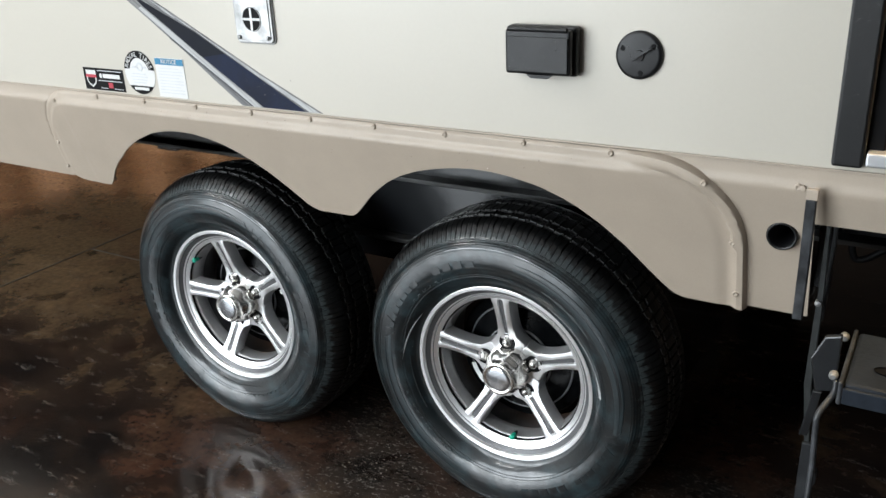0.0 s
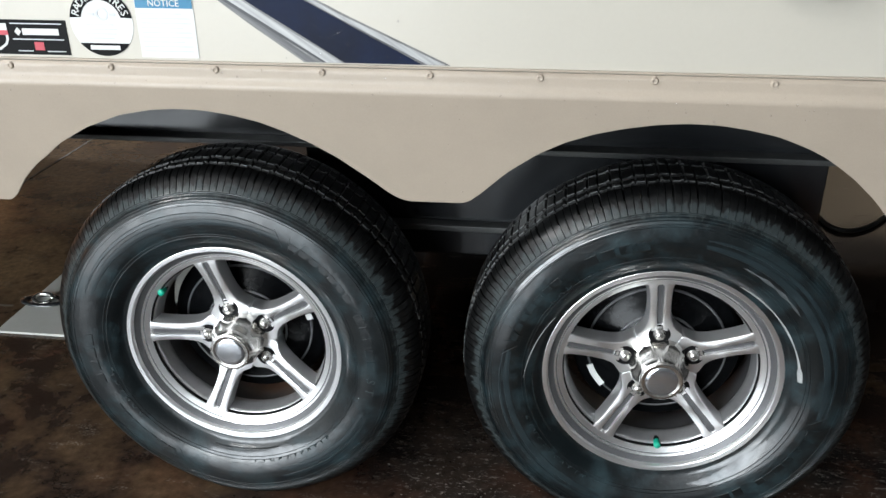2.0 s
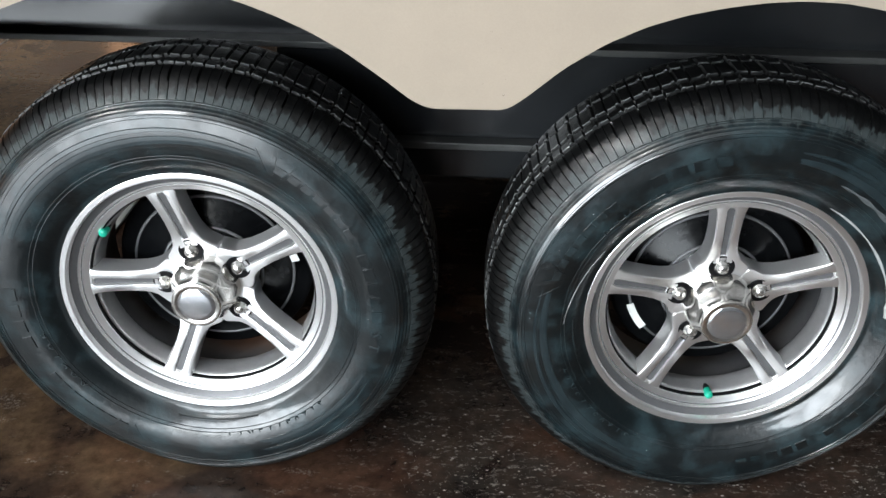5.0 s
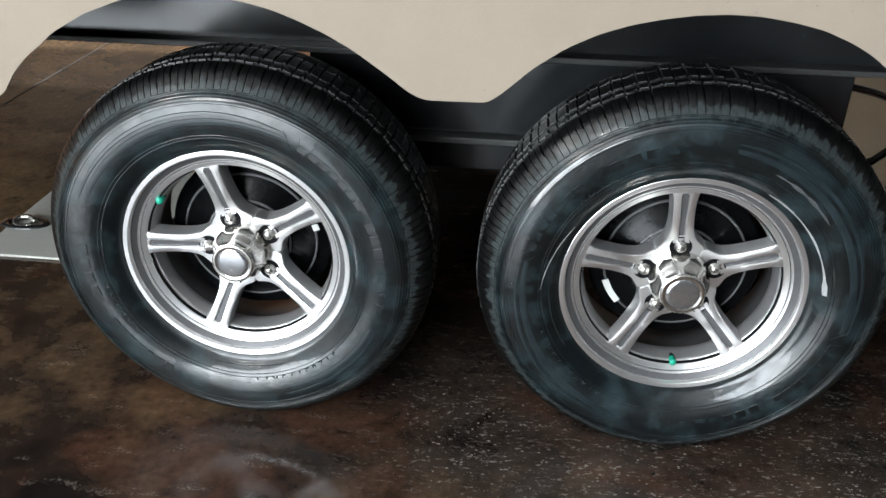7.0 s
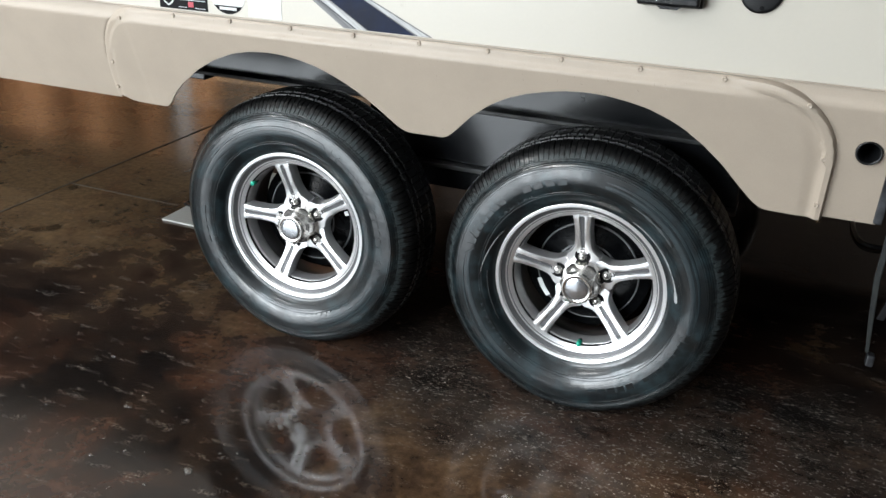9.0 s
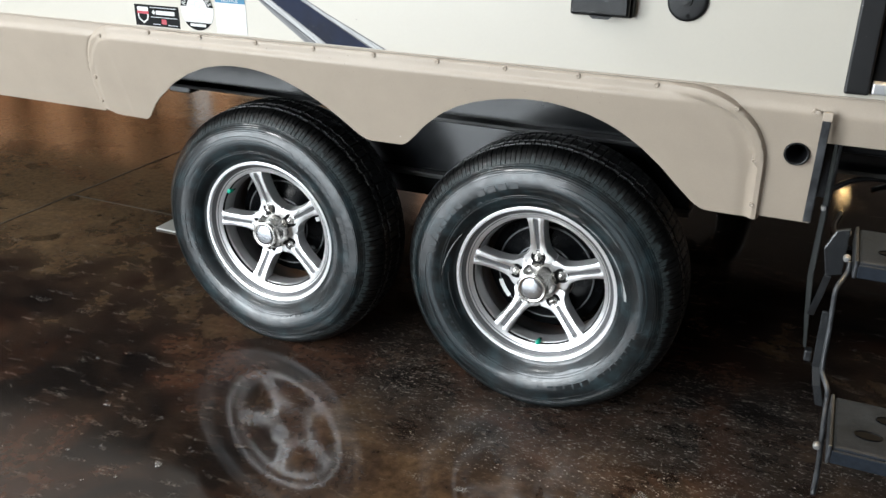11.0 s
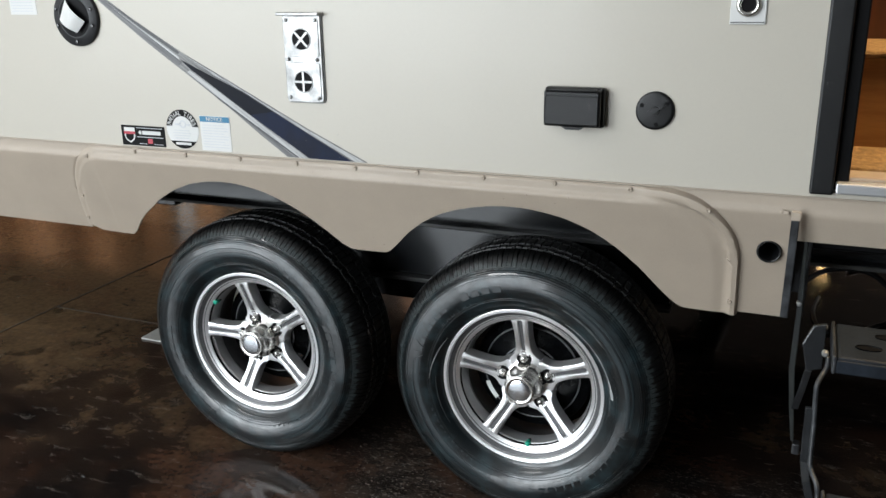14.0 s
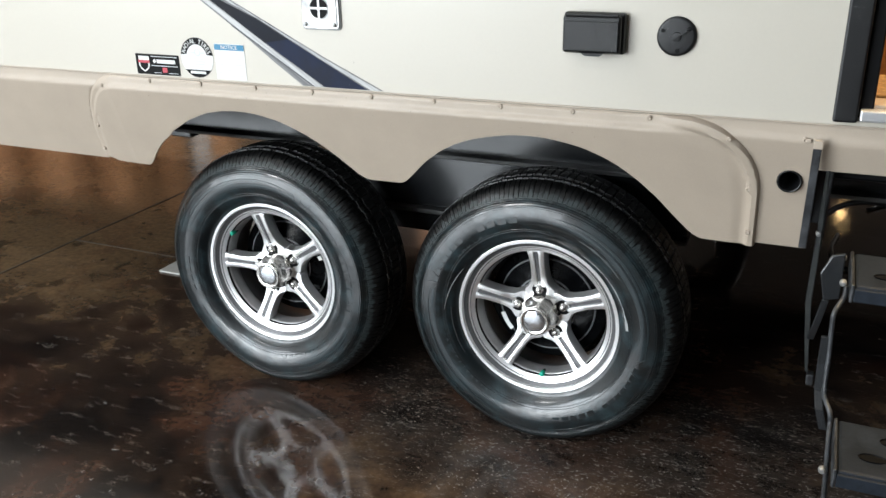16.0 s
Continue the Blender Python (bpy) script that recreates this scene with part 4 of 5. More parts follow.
note = part("notice_label", plate(-0.3585, -0.2745, 0.8405, 0.9225, -0.0002), PAPER, trailer, "white notice label with a blue heading")
part("heading", plate(-0.3575, -0.2755, 0.9085, 0.9215, -0.0010), BLUE, note)
part("lettering", flat_word("NOTICE", 0.0125, -0.3165, -0.0022, 0.9150), PAPER, note, "white heading NOTICE")
for k in range(9):
    w = 0.072 if k % 3 else 0.060
    part("print_line", plate(-0.3525, -0.3525 + w, 0.9000 - 0.0064 * k, 0.9018 - 0.0064 * k, -0.0010, 0.0004), PRINT, note)

warn = part("warning_label", plate(-0.900, -0.814, 1.149, 1.234, -0.0002), PAPER, trailer, "white warning label with an orange heading")
part("heading", plate(-0.899, -0.815, 1.191, 1.207, -0.0010), ORANGE, warn)
for k in range(5):
    part("print_line", plate(-0.894, -0.826, 1.183 - 0.0066 * k, 1.185 - 0.0066 * k, -0.0010, 0.0004), PRINT, warn)

# ---- fittings on the wall ----
def soft_rect(x0, x1, z0, z1, r, foot_only=False):
    """A rectangle's outline with rounded corners."""
    pts = []
    for cx, cz, a0, flat in ((x1 - r, z1 - r, 0, foot_only), (x0 + r, z1 - r, 90, foot_only), (x0 + r, z0 + r, 180, False), (x1 - r, z0 + r, 270, False)):
        if flat:
            pts.append((x1 if a0 == 0 else x0, z1))
        else:
            pts += [(cx + r * math.cos(radians(a0 + k * 18)), cz + r * math.sin(radians(a0 + k * 18))) for k in range(6)]
    return pts


vent = part("furnace_vent", sheet(soft_rect(-0.109, -0.017, 0.966, 1.152, 0.009, True), -0.007, 0.001, 0.0012), NICKEL, trailer, "brushed stainless furnace vent plate with two round ports")
part("side_flange", sheet(soft_rect(-0.1115, -0.0145, 0.9635, 1.152, 0.010, True), -0.0030, 0.0005, 0.0008), GALV, vent, "dull folded edge")
part("drip_cap", cuboid(-0.117, -0.012, -0.022, -0.0005, 1.1495, 1.156, 0.002), NICKEL, vent, "folded stainless drip cap")
for z0, z1 in ((0.971, 1.051), (1.063, 1.147)):
    part("raised_panel", sheet(soft_rect(-0.104, -0.022, z0, z1, 0.006), -0.0088, -0.0072, 0.0008), NICKEL, vent)
for zc, turn in ((1.100, 45), (1.010, 0)):
    xc = -0.0640
    part("port", lathe([(0.0, -0.0093), (0.0215, -0.0093), (0.0215, -0.0089)], 36, xc, zc), INK, vent, "dark exhaust port")
    part("port_rim", lathe([(0.0215, -0.0089), (0.0217, -0.0102), (0.0228, -0.0100), (0.0236, -0.0089)], 36, xc, zc), NICKEL, vent, "", True)
    for a in (turn, turn + 90):
        c, s_ = math.cos(radians(a)) * 0.0213, math.sin(radians(a)) * 0.0213
        nx, nz = -math.sin(radians(a)) * 0.0023, math.cos(radians(a)) * 0.0023
        lift = 0.0004 if a >= 90 else 0.0
        part("guard_bar", sheet([(xc - c - nx, zc - s_ - nz), (xc + c - nx, zc + s_ - nz), (xc + c + nx, zc + s_ + nz), (xc - c + nx, zc - s_ + nz)], -0.0108 - lift, -0.0096 - lift), NICKEL, vent)
for sx in (-0.099, -0.028):
    for sz in (0.976, 1.0575, 1.140):
        part("screw", lathe([(0.0042, -0.008), (0.0038, -0.0105), (0.002, -0.0118), (0, -0.0120)], 12, sx, sz), NICKEL, vent, "", True)

outlet = part("outlet_cover", cuboid(0.4795, 0.5965, -0.020, 0.0, 0.9430, 1.0190, 0.005), PLASTIC, trailer, "black plastic flip-lid outlet cover, beaded with water")
part("lid", cuboid(0.4815, 0.5915, -0.034, -0.0205, 0.9460, 1.0150, 0.005, 3), PLASTIC, outlet, "black plastic lid")
part("lid_panel", cuboid(0.4850, 0.5880, -0.0352, -0.0335, 0.9495, 1.0045, 0.0015), PLASTIC, outlet)
part("hinge", tube([(0.4875, -0.033, 1.0150), (0.5855, -0.033, 1.0150)], 0.0042, 8), PLASTIC, outlet)
part("pull_tab", sheet([(0.5175, 0.9460), (0.5615, 0.9460), (0.5535, 0.9405), (0.5255, 0.9405)], -0.033, -0.024), PLASTIC, outlet)

cap = part("round_hatch", lathe([(0.0, -0.0078), (0.012, -0.0074), (0.0300, -0.0068), (0.0345, -0.0062), (0.0357, -0.0042), (0.0358, 0.0)], 48, 0.6885, 0.9790), PLASTIC, trailer, "round black plastic service hatch", True)
part("turn_key", bar((0.6800, -0.012, 0.9725), (0.7080, -0.011, 0.9915), 0.006, 0.010), PLASTIC, cap, "small black turn key")
part("key_boss", lathe([(0.0085, -0.0070), (0.0078, -0.0105), (0.0, -0.0110)], 18, 0.6895, 0.9790), PLASTIC, cap)
for a in (158, 32, 278):
    part("screw_well", lathe([(0.0, -0.0078), (0.0036, -0.0078), (0.0042, -0.0068)], 12, 0.6885 + 0.0262 * math.cos(radians(a)), 0.9790 + 0.0262 * math.sin(radians(a))), INK, cap)

inlet = part("power_inlet", lathe([(0.068, 0.0), (0.0678, -0.006), (0.0655, -0.0085), (0.049, -0.0105), (0.0465, -0.0120), (0.0445, -0.010), (0.042, 0.030), (0.0, 0.031)], 56, -0.687, 1.1435), CHARCOAL, trailer, "round black plastic inlet with its lid up", True)
part("bowl", lathe([(0.0, -0.0115), (0.0455, -0.0115), (0.0455, -0.0095)], 40, -0.687, 1.1435), INK, inlet, "dark recess")
lidm = bmesh.new()
tag_rows = []
for k in range(9):
    q = k / 8
    curl = -0.0165 - 0.010 * math.sin(math.pi * q) - 0.004 * q
    ends = [((-0.041 + 0.053 * q), (-0.005 - 0.030 * q)), ((-0.016 + 0.056 * q), (0.042 - 0.051 * q))]
    tag_rows.append([lidm.verts.new((-0.687 + x, curl + d, 1.1435 + z)) for d in (0.0, 0.0006) for x, z in (ends if d == 0 else ends[::-1])])
for r0, r1 in zip(tag_rows, tag_rows[1:]):
    for i in range(4):
        lidm.faces.new((r0[i], r0[(i + 1) % 4], r1[(i + 1) % 4], r1[i]))
lidm.faces.new(tag_rows[0])
lidm.faces.new(tag_rows[-1])
part("paper_tag", lidm, PAPER, inlet, "white printed paper tag")
part("hinge", cuboid(-0.712, -0.662, -0.020, -0.002, 1.199, 1.216, 0.003), PLASTIC, inlet)
part("open_lid", lathe([(0.050, -0.016), (0.052, -0.020), (0.048, -0.026), (0.0, -0.027)], 40, -0.687, 1.262), PLASTIC, inlet, "", True)
for a in (20, 160, 200, 340, 270):
    part("screw", lathe([(0.0042, -0.0115), (0.0035, -0.0145), (0, -0.0150)], 10, -0.687 + 0.0565 * math.cos(radians(a)), 1.1435 + 0.0565 * math.sin(radians(a))), STEEL, inlet)

plate_ob = part("latch_plate", cuboid(0.808, 0.868, -0.004, 0.0, 1.136, 1.200, 0.0015), PAPER, trailer, "white plate with a round chrome latch")
part("border", cuboid(0.810, 0.866, -0.0048, -0.0040, 1.139, 1.1405), INK, plate_ob)
part("latch_ring", lathe([(0.020, -0.005), (0.0205, -0.010), (0.016, -0.0125), (0.012, -0.009), (0.012, -0.005)], 36, 0.838, 1.170), CHROME, plate_ob, "chrome latch ring", True)
part("latch_bowl", lathe([(0.0, -0.0058), (0.012, -0.0058), (0.012, -0.005)], 24, 0.838, 1.170), INK, plate_ob)

# ---- doorway ----
dfr = part("door_frame", cuboid(0.968, 1.0078, -0.014, 0.0, 0.844, 2.66, 0.004), PLASTIC, trailer, "black door frame, beaded with water")
part("inner_stop", cuboid(1.0082, 1.0315, 0.004, 0.10, 0.849, 2.61, 0.003), INK, dfr, "black inner stop")
part("head", cuboid(1.008, 1.735, -0.014, 0.0, 2.625, 2.66, 0.004), PLASTIC, dfr)
part("far_stile", cuboid(1.700, 1.737, -0.0145, 0.0, 0.844, 2.66, 0.004), PLASTIC, dfr)
sill = part("door_sill", cuboid(1.011, 1.698, -0.018, 0.010, 0.848, 0.8675, 0.003), ALUM, trailer, "aluminium door sill")
part("sill_top", cuboid(1.017, 1.696, 0.0105, 0.075, 0.866, 0.874, 0.002), SILLTOP, sill, "pale sill top")
part("trailer_floor", cuboid(1.009, X1 - 0.06, 0.078, DEEP - 0.06, 0.848, 0.864), OAK, trailer)
part("floor_mat", cuboid(1.0325, 1.69, 0.080, 0.298, 0.8645, 0.878, 0.004), MAT, trailer, "tan loop-pile mat inside the doorway")
part("step_riser", cuboid(1.0325, 2.3, 0.30, 0.318, 0.8645, 1.055, 0.002), OAK, trailer, "honey oak riser")
bm = cuboid(1.0325, 2.3, 0.292, 0.62, 1.0555, 1.070, 0.006)
part("ledge_carpet", bm, MAT, trailer, "tan carpeted ledge")
part("cabinet_face", cuboid(1.0325, 2.3, 0.625, 0.645, 1.0555, 2.7), CHERRY, trailer, "dark cherry cabinet face")
part("inner_wall", cuboid(0.985, 1.005, 0.105, 0.62, 0.865, 2.75), CHERRY, trailer)


# ---- wheels ----
def side_depth(r):
    """Depth of the tyre's side wall from the rim's lip at a radius."""
    return float(np.interp(r, (0.1885, 0.1925, 0.2000, 0.2045, 0.2100, 0.2160, 0.2230, 0.2310, 0.2395, 0.2500, 0.2580, 0.2660, 0.2795, 0.2855, 0.2917, 0.2992),
                           (0.010, -0.0030, -0.0052, -0.0094, -0.0138, -0.0179, -0.0217, -0.0249, -0.0271, -0.0283, -0.0281, -0.0272, -0.0255, -0.0222, -0.0170, -0.0106)))


def tyre_mesh(turn):
    """A radial trailer tyre: ringed side walls, cut shoulder lugs, ribbed tread, flattened where it stands."""
    half = [(0.1885, 0.010), (0.1895, 0.002), (0.1925, -0.0030), (0.1965, -0.0040), (0.2000, -0.0052), (0.2045, -0.0094), (0.2100, -0.0138), (0.2160, -0.0179)]
    # two hairline ridges on the inner slope
    for r in (0.2195, 0.2245):
        half += [(r, side_depth(r)), (r + 0.0003, side_depth(r) - 0.0007), (r + 0.0009, side_depth(r) - 0.0007), (r + 0.0012, side_depth(r + 0.0012))]
    half += [(0.2310, -0.0249), (0.2395, -0.0271), (0.2500, -0.0283), (0.2580, -0.0281), (0.2660, -0.0272)]
    # fine raised rings below the shoulder
    for r in (0.2745, 0.2788, 0.2831, 0.2874, 0.2915):
        half += [(r + dr, side_depth(r + dr) + dy) for dr, dy in ((0.0, 0.0), (0.0004, -0.0008), (0.0018, -0.0008), (0.0022, 0.0))]
    half += [(0.2944, -0.0150), (0.2950, -0.0134)]
    shoulder = [(0.2958, -0.0142), (0.2990, -0.0118), (0.3035, -0.0078), (0.3085, -0.0033), (0.3130, 0.0006), (0.3168, 0.0045), (0.3198, 0.0092), (0.3222, 0.0145), (0.3240, 0.0200), (0.3250, 0.0245), (0.3250, 0.0268)]
    tread, y = [], 0.0275
    for groove, rib, top in ((0.0075, 0.018, 0.3272), (0.0085, 0.0105, 0.3280)):
        tread += [(top - 0.0012, y - 0.0012)] if tread else []
        tread += [(top - 0.0024, y), (0.3180, y + 0.0010), (0.3180, y + groove - 0.0010), (top - 0.0010, y + groove - 0.0002), (top, y + groove + 0.0008), (top + 0.0004, y + groove + rib * 0.5)]
        y += groove + rib
    prof = half + shoulder + tread
    width = 0.162
    n1, n2, n3 = len(half), len(half) + len(shoulder), len(prof)
    full = prof + [(r, width - yy) for r, yy in prof[::-1] if yy < width / 2 - 0.001]
    m = len(full)
    P, K = 168, 8
    n = P * K
    rr = np.array([p[0] for p in full])
    yy = np.array([p[1] for p in full])
    step = np.array([0.0, 0.055, 0.11, 0.22, 0.42, 0.62, 0.82, 0.945])
    ang = (np.arange(n) // K + step[np.arange(n) % K]) * 2 * math.pi / P + radians(turn)
    rad = np.repeat(rr[None, :], n, 0)
    ysh = np.repeat(yy[None, :], n, 0)
    phase = np.arange(n) % K
    block = np.arange(n) // K
    rs = np.random.RandomState(4)
    depth = rs.uniform(0.0022, 0.0042, P)
    depth[::3] = 0.0075
    zig = np.where((block % 3) == 1, 0.0024, np.where((block % 3) == 2, -0.0024, 0))
    for j in range(m):
        jj = j if j < n3 else m - 1 - j
        if n1 <= jj < n2:
            k = (jj - n1) / (n2 - n1)
            f = min(1.0, 0.15 + k * 1.7)
            cut = (phase == 0) | ((phase > 0) & (phase < 3) & (block % 3 == 0) & (k > 0.45))
            rad[:, j] -= np.where(cut, depth[block] * f, 0)
            ysh[:, j] += np.where(cut, depth[block] * f * (0.6 if j < n3 else -0.6) * (1 - k), 0)
        elif jj >= n2:
            if full[j][0] > 0.322:
                rad[:, j] -= np.where((block % 3 == 0) & (phase < 3), 0.0062, np.where((block % 3 == 1) & (phase == 4), 0.0035, 0))
            ysh[:, j] += zig
    x, z = rad * np.cos(ang)[:, None], rad * np.sin(ang)[:, None]
    # the load presses the foot flat and pushes the side walls out a little
    foot = FLOOR_Z + 0.0006 - HUB_Z
    sag = np.clip((-0.19 - z) / 0.12, 0, 1) ** 2 * np.exp(-(x / 0.12) ** 2)
    ysh = ysh + sag * 0.007 * np.sign(ysh - width / 2) * (np.abs(rad - 0.255) < 0.06)
    z = np.maximum(z, foot)
    verts = np.stack([x, ysh, z], -1).reshape(-1, 3)
    i, j = np.meshgrid(np.arange(n), np.arange(m - 1), indexing="ij")
    a = i * m + j
    b = ((i + 1) % n) * m + j
    faces = np.stack([a, a + 1, b + 1, b], -1).reshape(-1, 4)
    me = bpy.data.meshes.new("tyre")
    me.from_pydata(verts.tolist(), [], faces.tolist())
    me.materials.append(RUBBER)
    me.materials.append(WETGLINT)
    # pale colour paints the glints on the ribs' wet outer edges
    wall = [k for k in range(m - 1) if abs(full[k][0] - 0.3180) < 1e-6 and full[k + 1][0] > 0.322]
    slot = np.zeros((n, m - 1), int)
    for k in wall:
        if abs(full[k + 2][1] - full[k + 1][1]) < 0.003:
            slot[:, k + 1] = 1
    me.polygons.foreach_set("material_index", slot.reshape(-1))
    me.polygons.foreach_set("use_smooth", np.ones(len(me.polygons), bool))
    me.set_sharp_from_angle(angle=radians(34))
    return me


def side_patch(a0, a1, r_in, r_out, proud, n=40, bevel=0.0022):
    """A raised patch on the tyre's side wall between two angles; r_in and r_out give its edges along the way."""
    bm = bmesh.new()
    rows = []
    for k in range(n + 1):
        q = k / n
        lo, hi = r_in(q), r_out(q)
        e = min(bevel, (hi - lo) * 0.4)
        lift = proud * min(1.0, 12 * q, 12 * (1 - q))
        row = []
        for r, up in ((lo, -0.002), (lo + e, lift), ((lo + hi) / 2, lift), (hi - e, lift), (hi, -0.002)):
            t = radians(a0 + (a1 - a0) * q)
            row.append(bm.verts.new((r * math.cos(t), side_depth(r) - up, r * math.sin(t))))
        rows.append(row)
    for p, o in zip(rows, rows[1:]):
        for i in range(4):
            bm.faces.new((p[i], p[i + 1], o[i + 1], o[i]))
    return bm


def crisp(ob, angle=28):
    ob.data.set_sharp_from_angle(angle=radians(angle))
    return ob


SPOKES = (90, 18, -54, -126, 162)
# the spokes' faces sink towards the hub
SPOKE_R, SPOKE_Y = (0.034, 0.055, 0.080, 0.12, 0.150, 0.1665), (0.0370, 0.0360, 0.0330, 0.0262, 0.0205, 0.0188)


def spoke_mesh(angle):
    """One two-ridged spoke with a groove down its middle, flared at both ends."""
    bm = bmesh.new()
    rows = []
    N = 44
    for k in range(N + 1):
        q = k / N
        r = 0.034 + q * (0.1665 - 0.034)
        w = float(np.interp(r, (0.034, 0.050, 0.056, 0.064, 0.070, 0.078, 0.090, 0.110, 0.130, 0.145, 0.153, 0.158, 0.1665), (0.0246, 0.0362, 0.0362, 0.0284, 0.0230, 0.0196, 0.0171, 0.0162, 0.0168, 0.0181, 0.0195, 0.0216, 0.0245)))
        y = float(np.interp(r, SPOKE_R, SPOKE_Y))
        g = 0.0062 * smooth_step(0.073, 0.079, r) * (1 - smooth_step(0.1535, 0.1575, r))
        gw = float(np.interp(r, (0.07, 0.11, 0.145, 0.152, 0.157), (0.0042, 0.0047, 0.0054, 0.0058, 0.0038)))
        wall = 0.030
        half = [(w + 0.003, y + wall), (w + 0.0012, y + 0.0065), (w + 0.0002, y + 0.0016), (w - 0.0010, y + 0.0002), (w * 0.62 + gw * 0.38, y - 0.0005), (w * 0.30 + gw * 0.70, y - 0.0006), (gw + 0.0007, y - 0.0002), (gw + 0.0002, y + 0.0006 + g * 0.1), (gw * 0.9, y + g)]
        pr = [(-t, yy) for t, yy in half] + half[::-1]
        rows.append([(r, t, yy) for t, yy in pr])
    ca, sa = math.cos(radians(angle)), math.sin(radians(angle))
    vs = [[bm.verts.new((r * ca - t * sa, yy, r * sa + t * ca)) for r, t, yy in row] for row in rows]
    for a, b in zip(vs, vs[1:]):
        for i in range(len(a) - 1):
            bm.faces.new((a[i], a[i + 1], b[i + 1], b[i]))
        bm.faces.new((a[-1], a[0], b[0], b[-1]))
    bm.faces.new(vs[0])
    bm.faces.new(vs[-1][::-1])
    return bm


def groove_fill(angle):
    """The dark paint left in a spoke's groove."""
    bm = bmesh.new()
    ca, sa = math.cos(radians(angle)), math.sin(radians(angle))
    prev = None
    for k in range(19):
        r = 0.076 + k * (0.1555 - 0.076) / 18
        y = float(np.interp(r, SPOKE_R, SPOKE_Y)) + 0.0034
        w = float(np.interp(r, (0.076, 0.11, 0.145, 0.152, 0.1555), (0.0038, 0.0043, 0.0050, 0.0053, 0.0033)))
        row = [bm.verts.new((r * ca - t * sa, y + d, r * sa + t * ca)) for t, d in ((-w, 0), (w, 0), (w, 0.003), (-w, 0.003))]
        if prev:
            for i in range(4):
                bm.faces.new((prev[i], prev[(i + 1) % 4], row[(i + 1) % 4], row[i]))
        else:
            bm.faces.new(row)
        prev = row
    bm.faces.new(prev)
    return bm


def make_wheel(hx, turn, tyre_turn, mark, valve):
    """One wheel: barrel and its tyre, polished rim ring, spokes, centre cap, nuts, valve."""
    barrel = [(0.1870, 0.012), (0.1927, 0.004), (0.1930, 0.0015), (0.1920, 0.0005), (0.1853, 0.0040), (0.1750, 0.0100), (0.1662, 0.020), (0.1640, 0.040), (0.1620, 0.080), (0.1660, 0.140),
              (0.1860, 0.150), (0.1940, 0.160), (0.1965, 0.160), (0.1890, 0.148), (0.1700, 0.138), (0.1690, 0.040)]
    wheel = part("wheel", lathe(barrel, 96, close=True), ALLOY_DARK, trailer, "five-spoke machined alloy trailer wheel on a dressed black tyre", True)
    wheel.location = (hx, LIP_Y, HUB_Z)
    face = [(0.1922, 0.0040), (0.1939, 0.0010), (0.1935, -0.0012), (0.1912, -0.0022), (0.1848, -0.0014), (0.1834, -0.0004), (0.1822, 0.0062), (0.1811, 0.0104), (0.1795, 0.0112), (0.1785, 0.0092), (0.1701, 0.0138), (0.1695, 0.0156), (0.1683, 0.0160), (0.1677, 0.0150), (0.1622, 0.0178),
            (0.1604, 0.0184), (0.1594, 0.0192), (0.1588, 0.0206), (0.1592, 0.0240), (0.1600, 0.0300), (0.1692, 0.0220), (0.1820, 0.0120)]
    crisp(part("rim_ring", lathe(face, 120, close=True), ALLOY, wheel, "bright machined rim ring", True))
    part("rim_groove", lathe([(0.1698, 0.0148), (0.1695, 0.0153), (0.1683, 0.0157), (0.1678, 0.0156)], 96), ALLOY_DARK, wheel, "fine turned groove", True)
    part("rim_groove", lathe([(0.1817, 0.0096), (0.1811, 0.0098), (0.1793, 0.0106), (0.1785, 0.0104)], 96), ALLOY_DARK, wheel, "dark turned groove", True)
    # black ring stands in for the shaded chamfer round the windows
    part("window_shade_ring", lathe([(0.1592, 0.0206), (0.1574, 0.0212), (0.1562, 0.0238), (0.1568, 0.0262), (0.1592, 0.0262)], 96, close=True), INK, wheel, "black ring for the shaded edge of the windows", True)
    part("window_wall", lathe([(0.1572, 0.0262), (0.1552, 0.0285), (0.1540, 0.0330), (0.1520, 0.0480), (0.1506, 0.0570), (0.1520, 0.0600), (0.1600, 0.0600), (0.1600, 0.0262)], 96, close=True), SILVERPAINT, wheel, "silver painted inner wall of the windows", True)
    for a in SPOKES:
        crisp(part("spoke", spoke_mesh(a + turn), ALLOY, wheel, "", True))
        part("groove", groove_fill(a + turn), ALLOY_DARK, wheel, "dark grey painted groove")
    hubring = lathe([(0.046, 0.070), (0.049, 0.046), (0.046, 0.0400), (0.0, 0.0400)], 60)
    part("hub_face", hubring, ALLOY_DARK, wheel, "", True)
    # centre cap: scalloped dome, drawn-in neck, rolled end
    bm = bmesh.new()
    prof = [(0.0490, 0.0400), (0.0492, 0.0300), (0.0482, 0.0210), (0.0455, 0.0120), (0.0416, 0.0050), (0.0376, -0.0008), (0.0350, -0.0060), (0.0340, -0.0110), (0.0340, -0.0140), (0.0350, -0.0156), (0.0345, -0.0172),
            (0.0325, -0.0182), (0.0290, -0.0180), (0.0268, -0.0168), (0.0, -0.0168)]
    n = 140
    rings = []
    for r, y in prof:
        if r == 0:
            rings.append([bm.verts.new((0, y, 0))])
            continue
        ring = []
        for i in range(n):
            a = 2 * math.pi * i / n
            near = max(0.0, math.cos(5 * (a - radians(90 + turn)))) ** 1.2
            dip = 0.0050 * near * smooth_step(-0.006, 0.026, y)
            ring.append(bm.verts.new(((r - dip) * math.cos(a), y, (r - dip) * math.sin(a))))
        rings.append(ring)
    for a, b in zip(rings, rings[1:]):
        for i in range(n):
            j = (i + 1) % n
            bm.faces.new((a[i], a[j], b[j], b[i]) if len(b) > 1 else (a[i], a[j], b[0]))
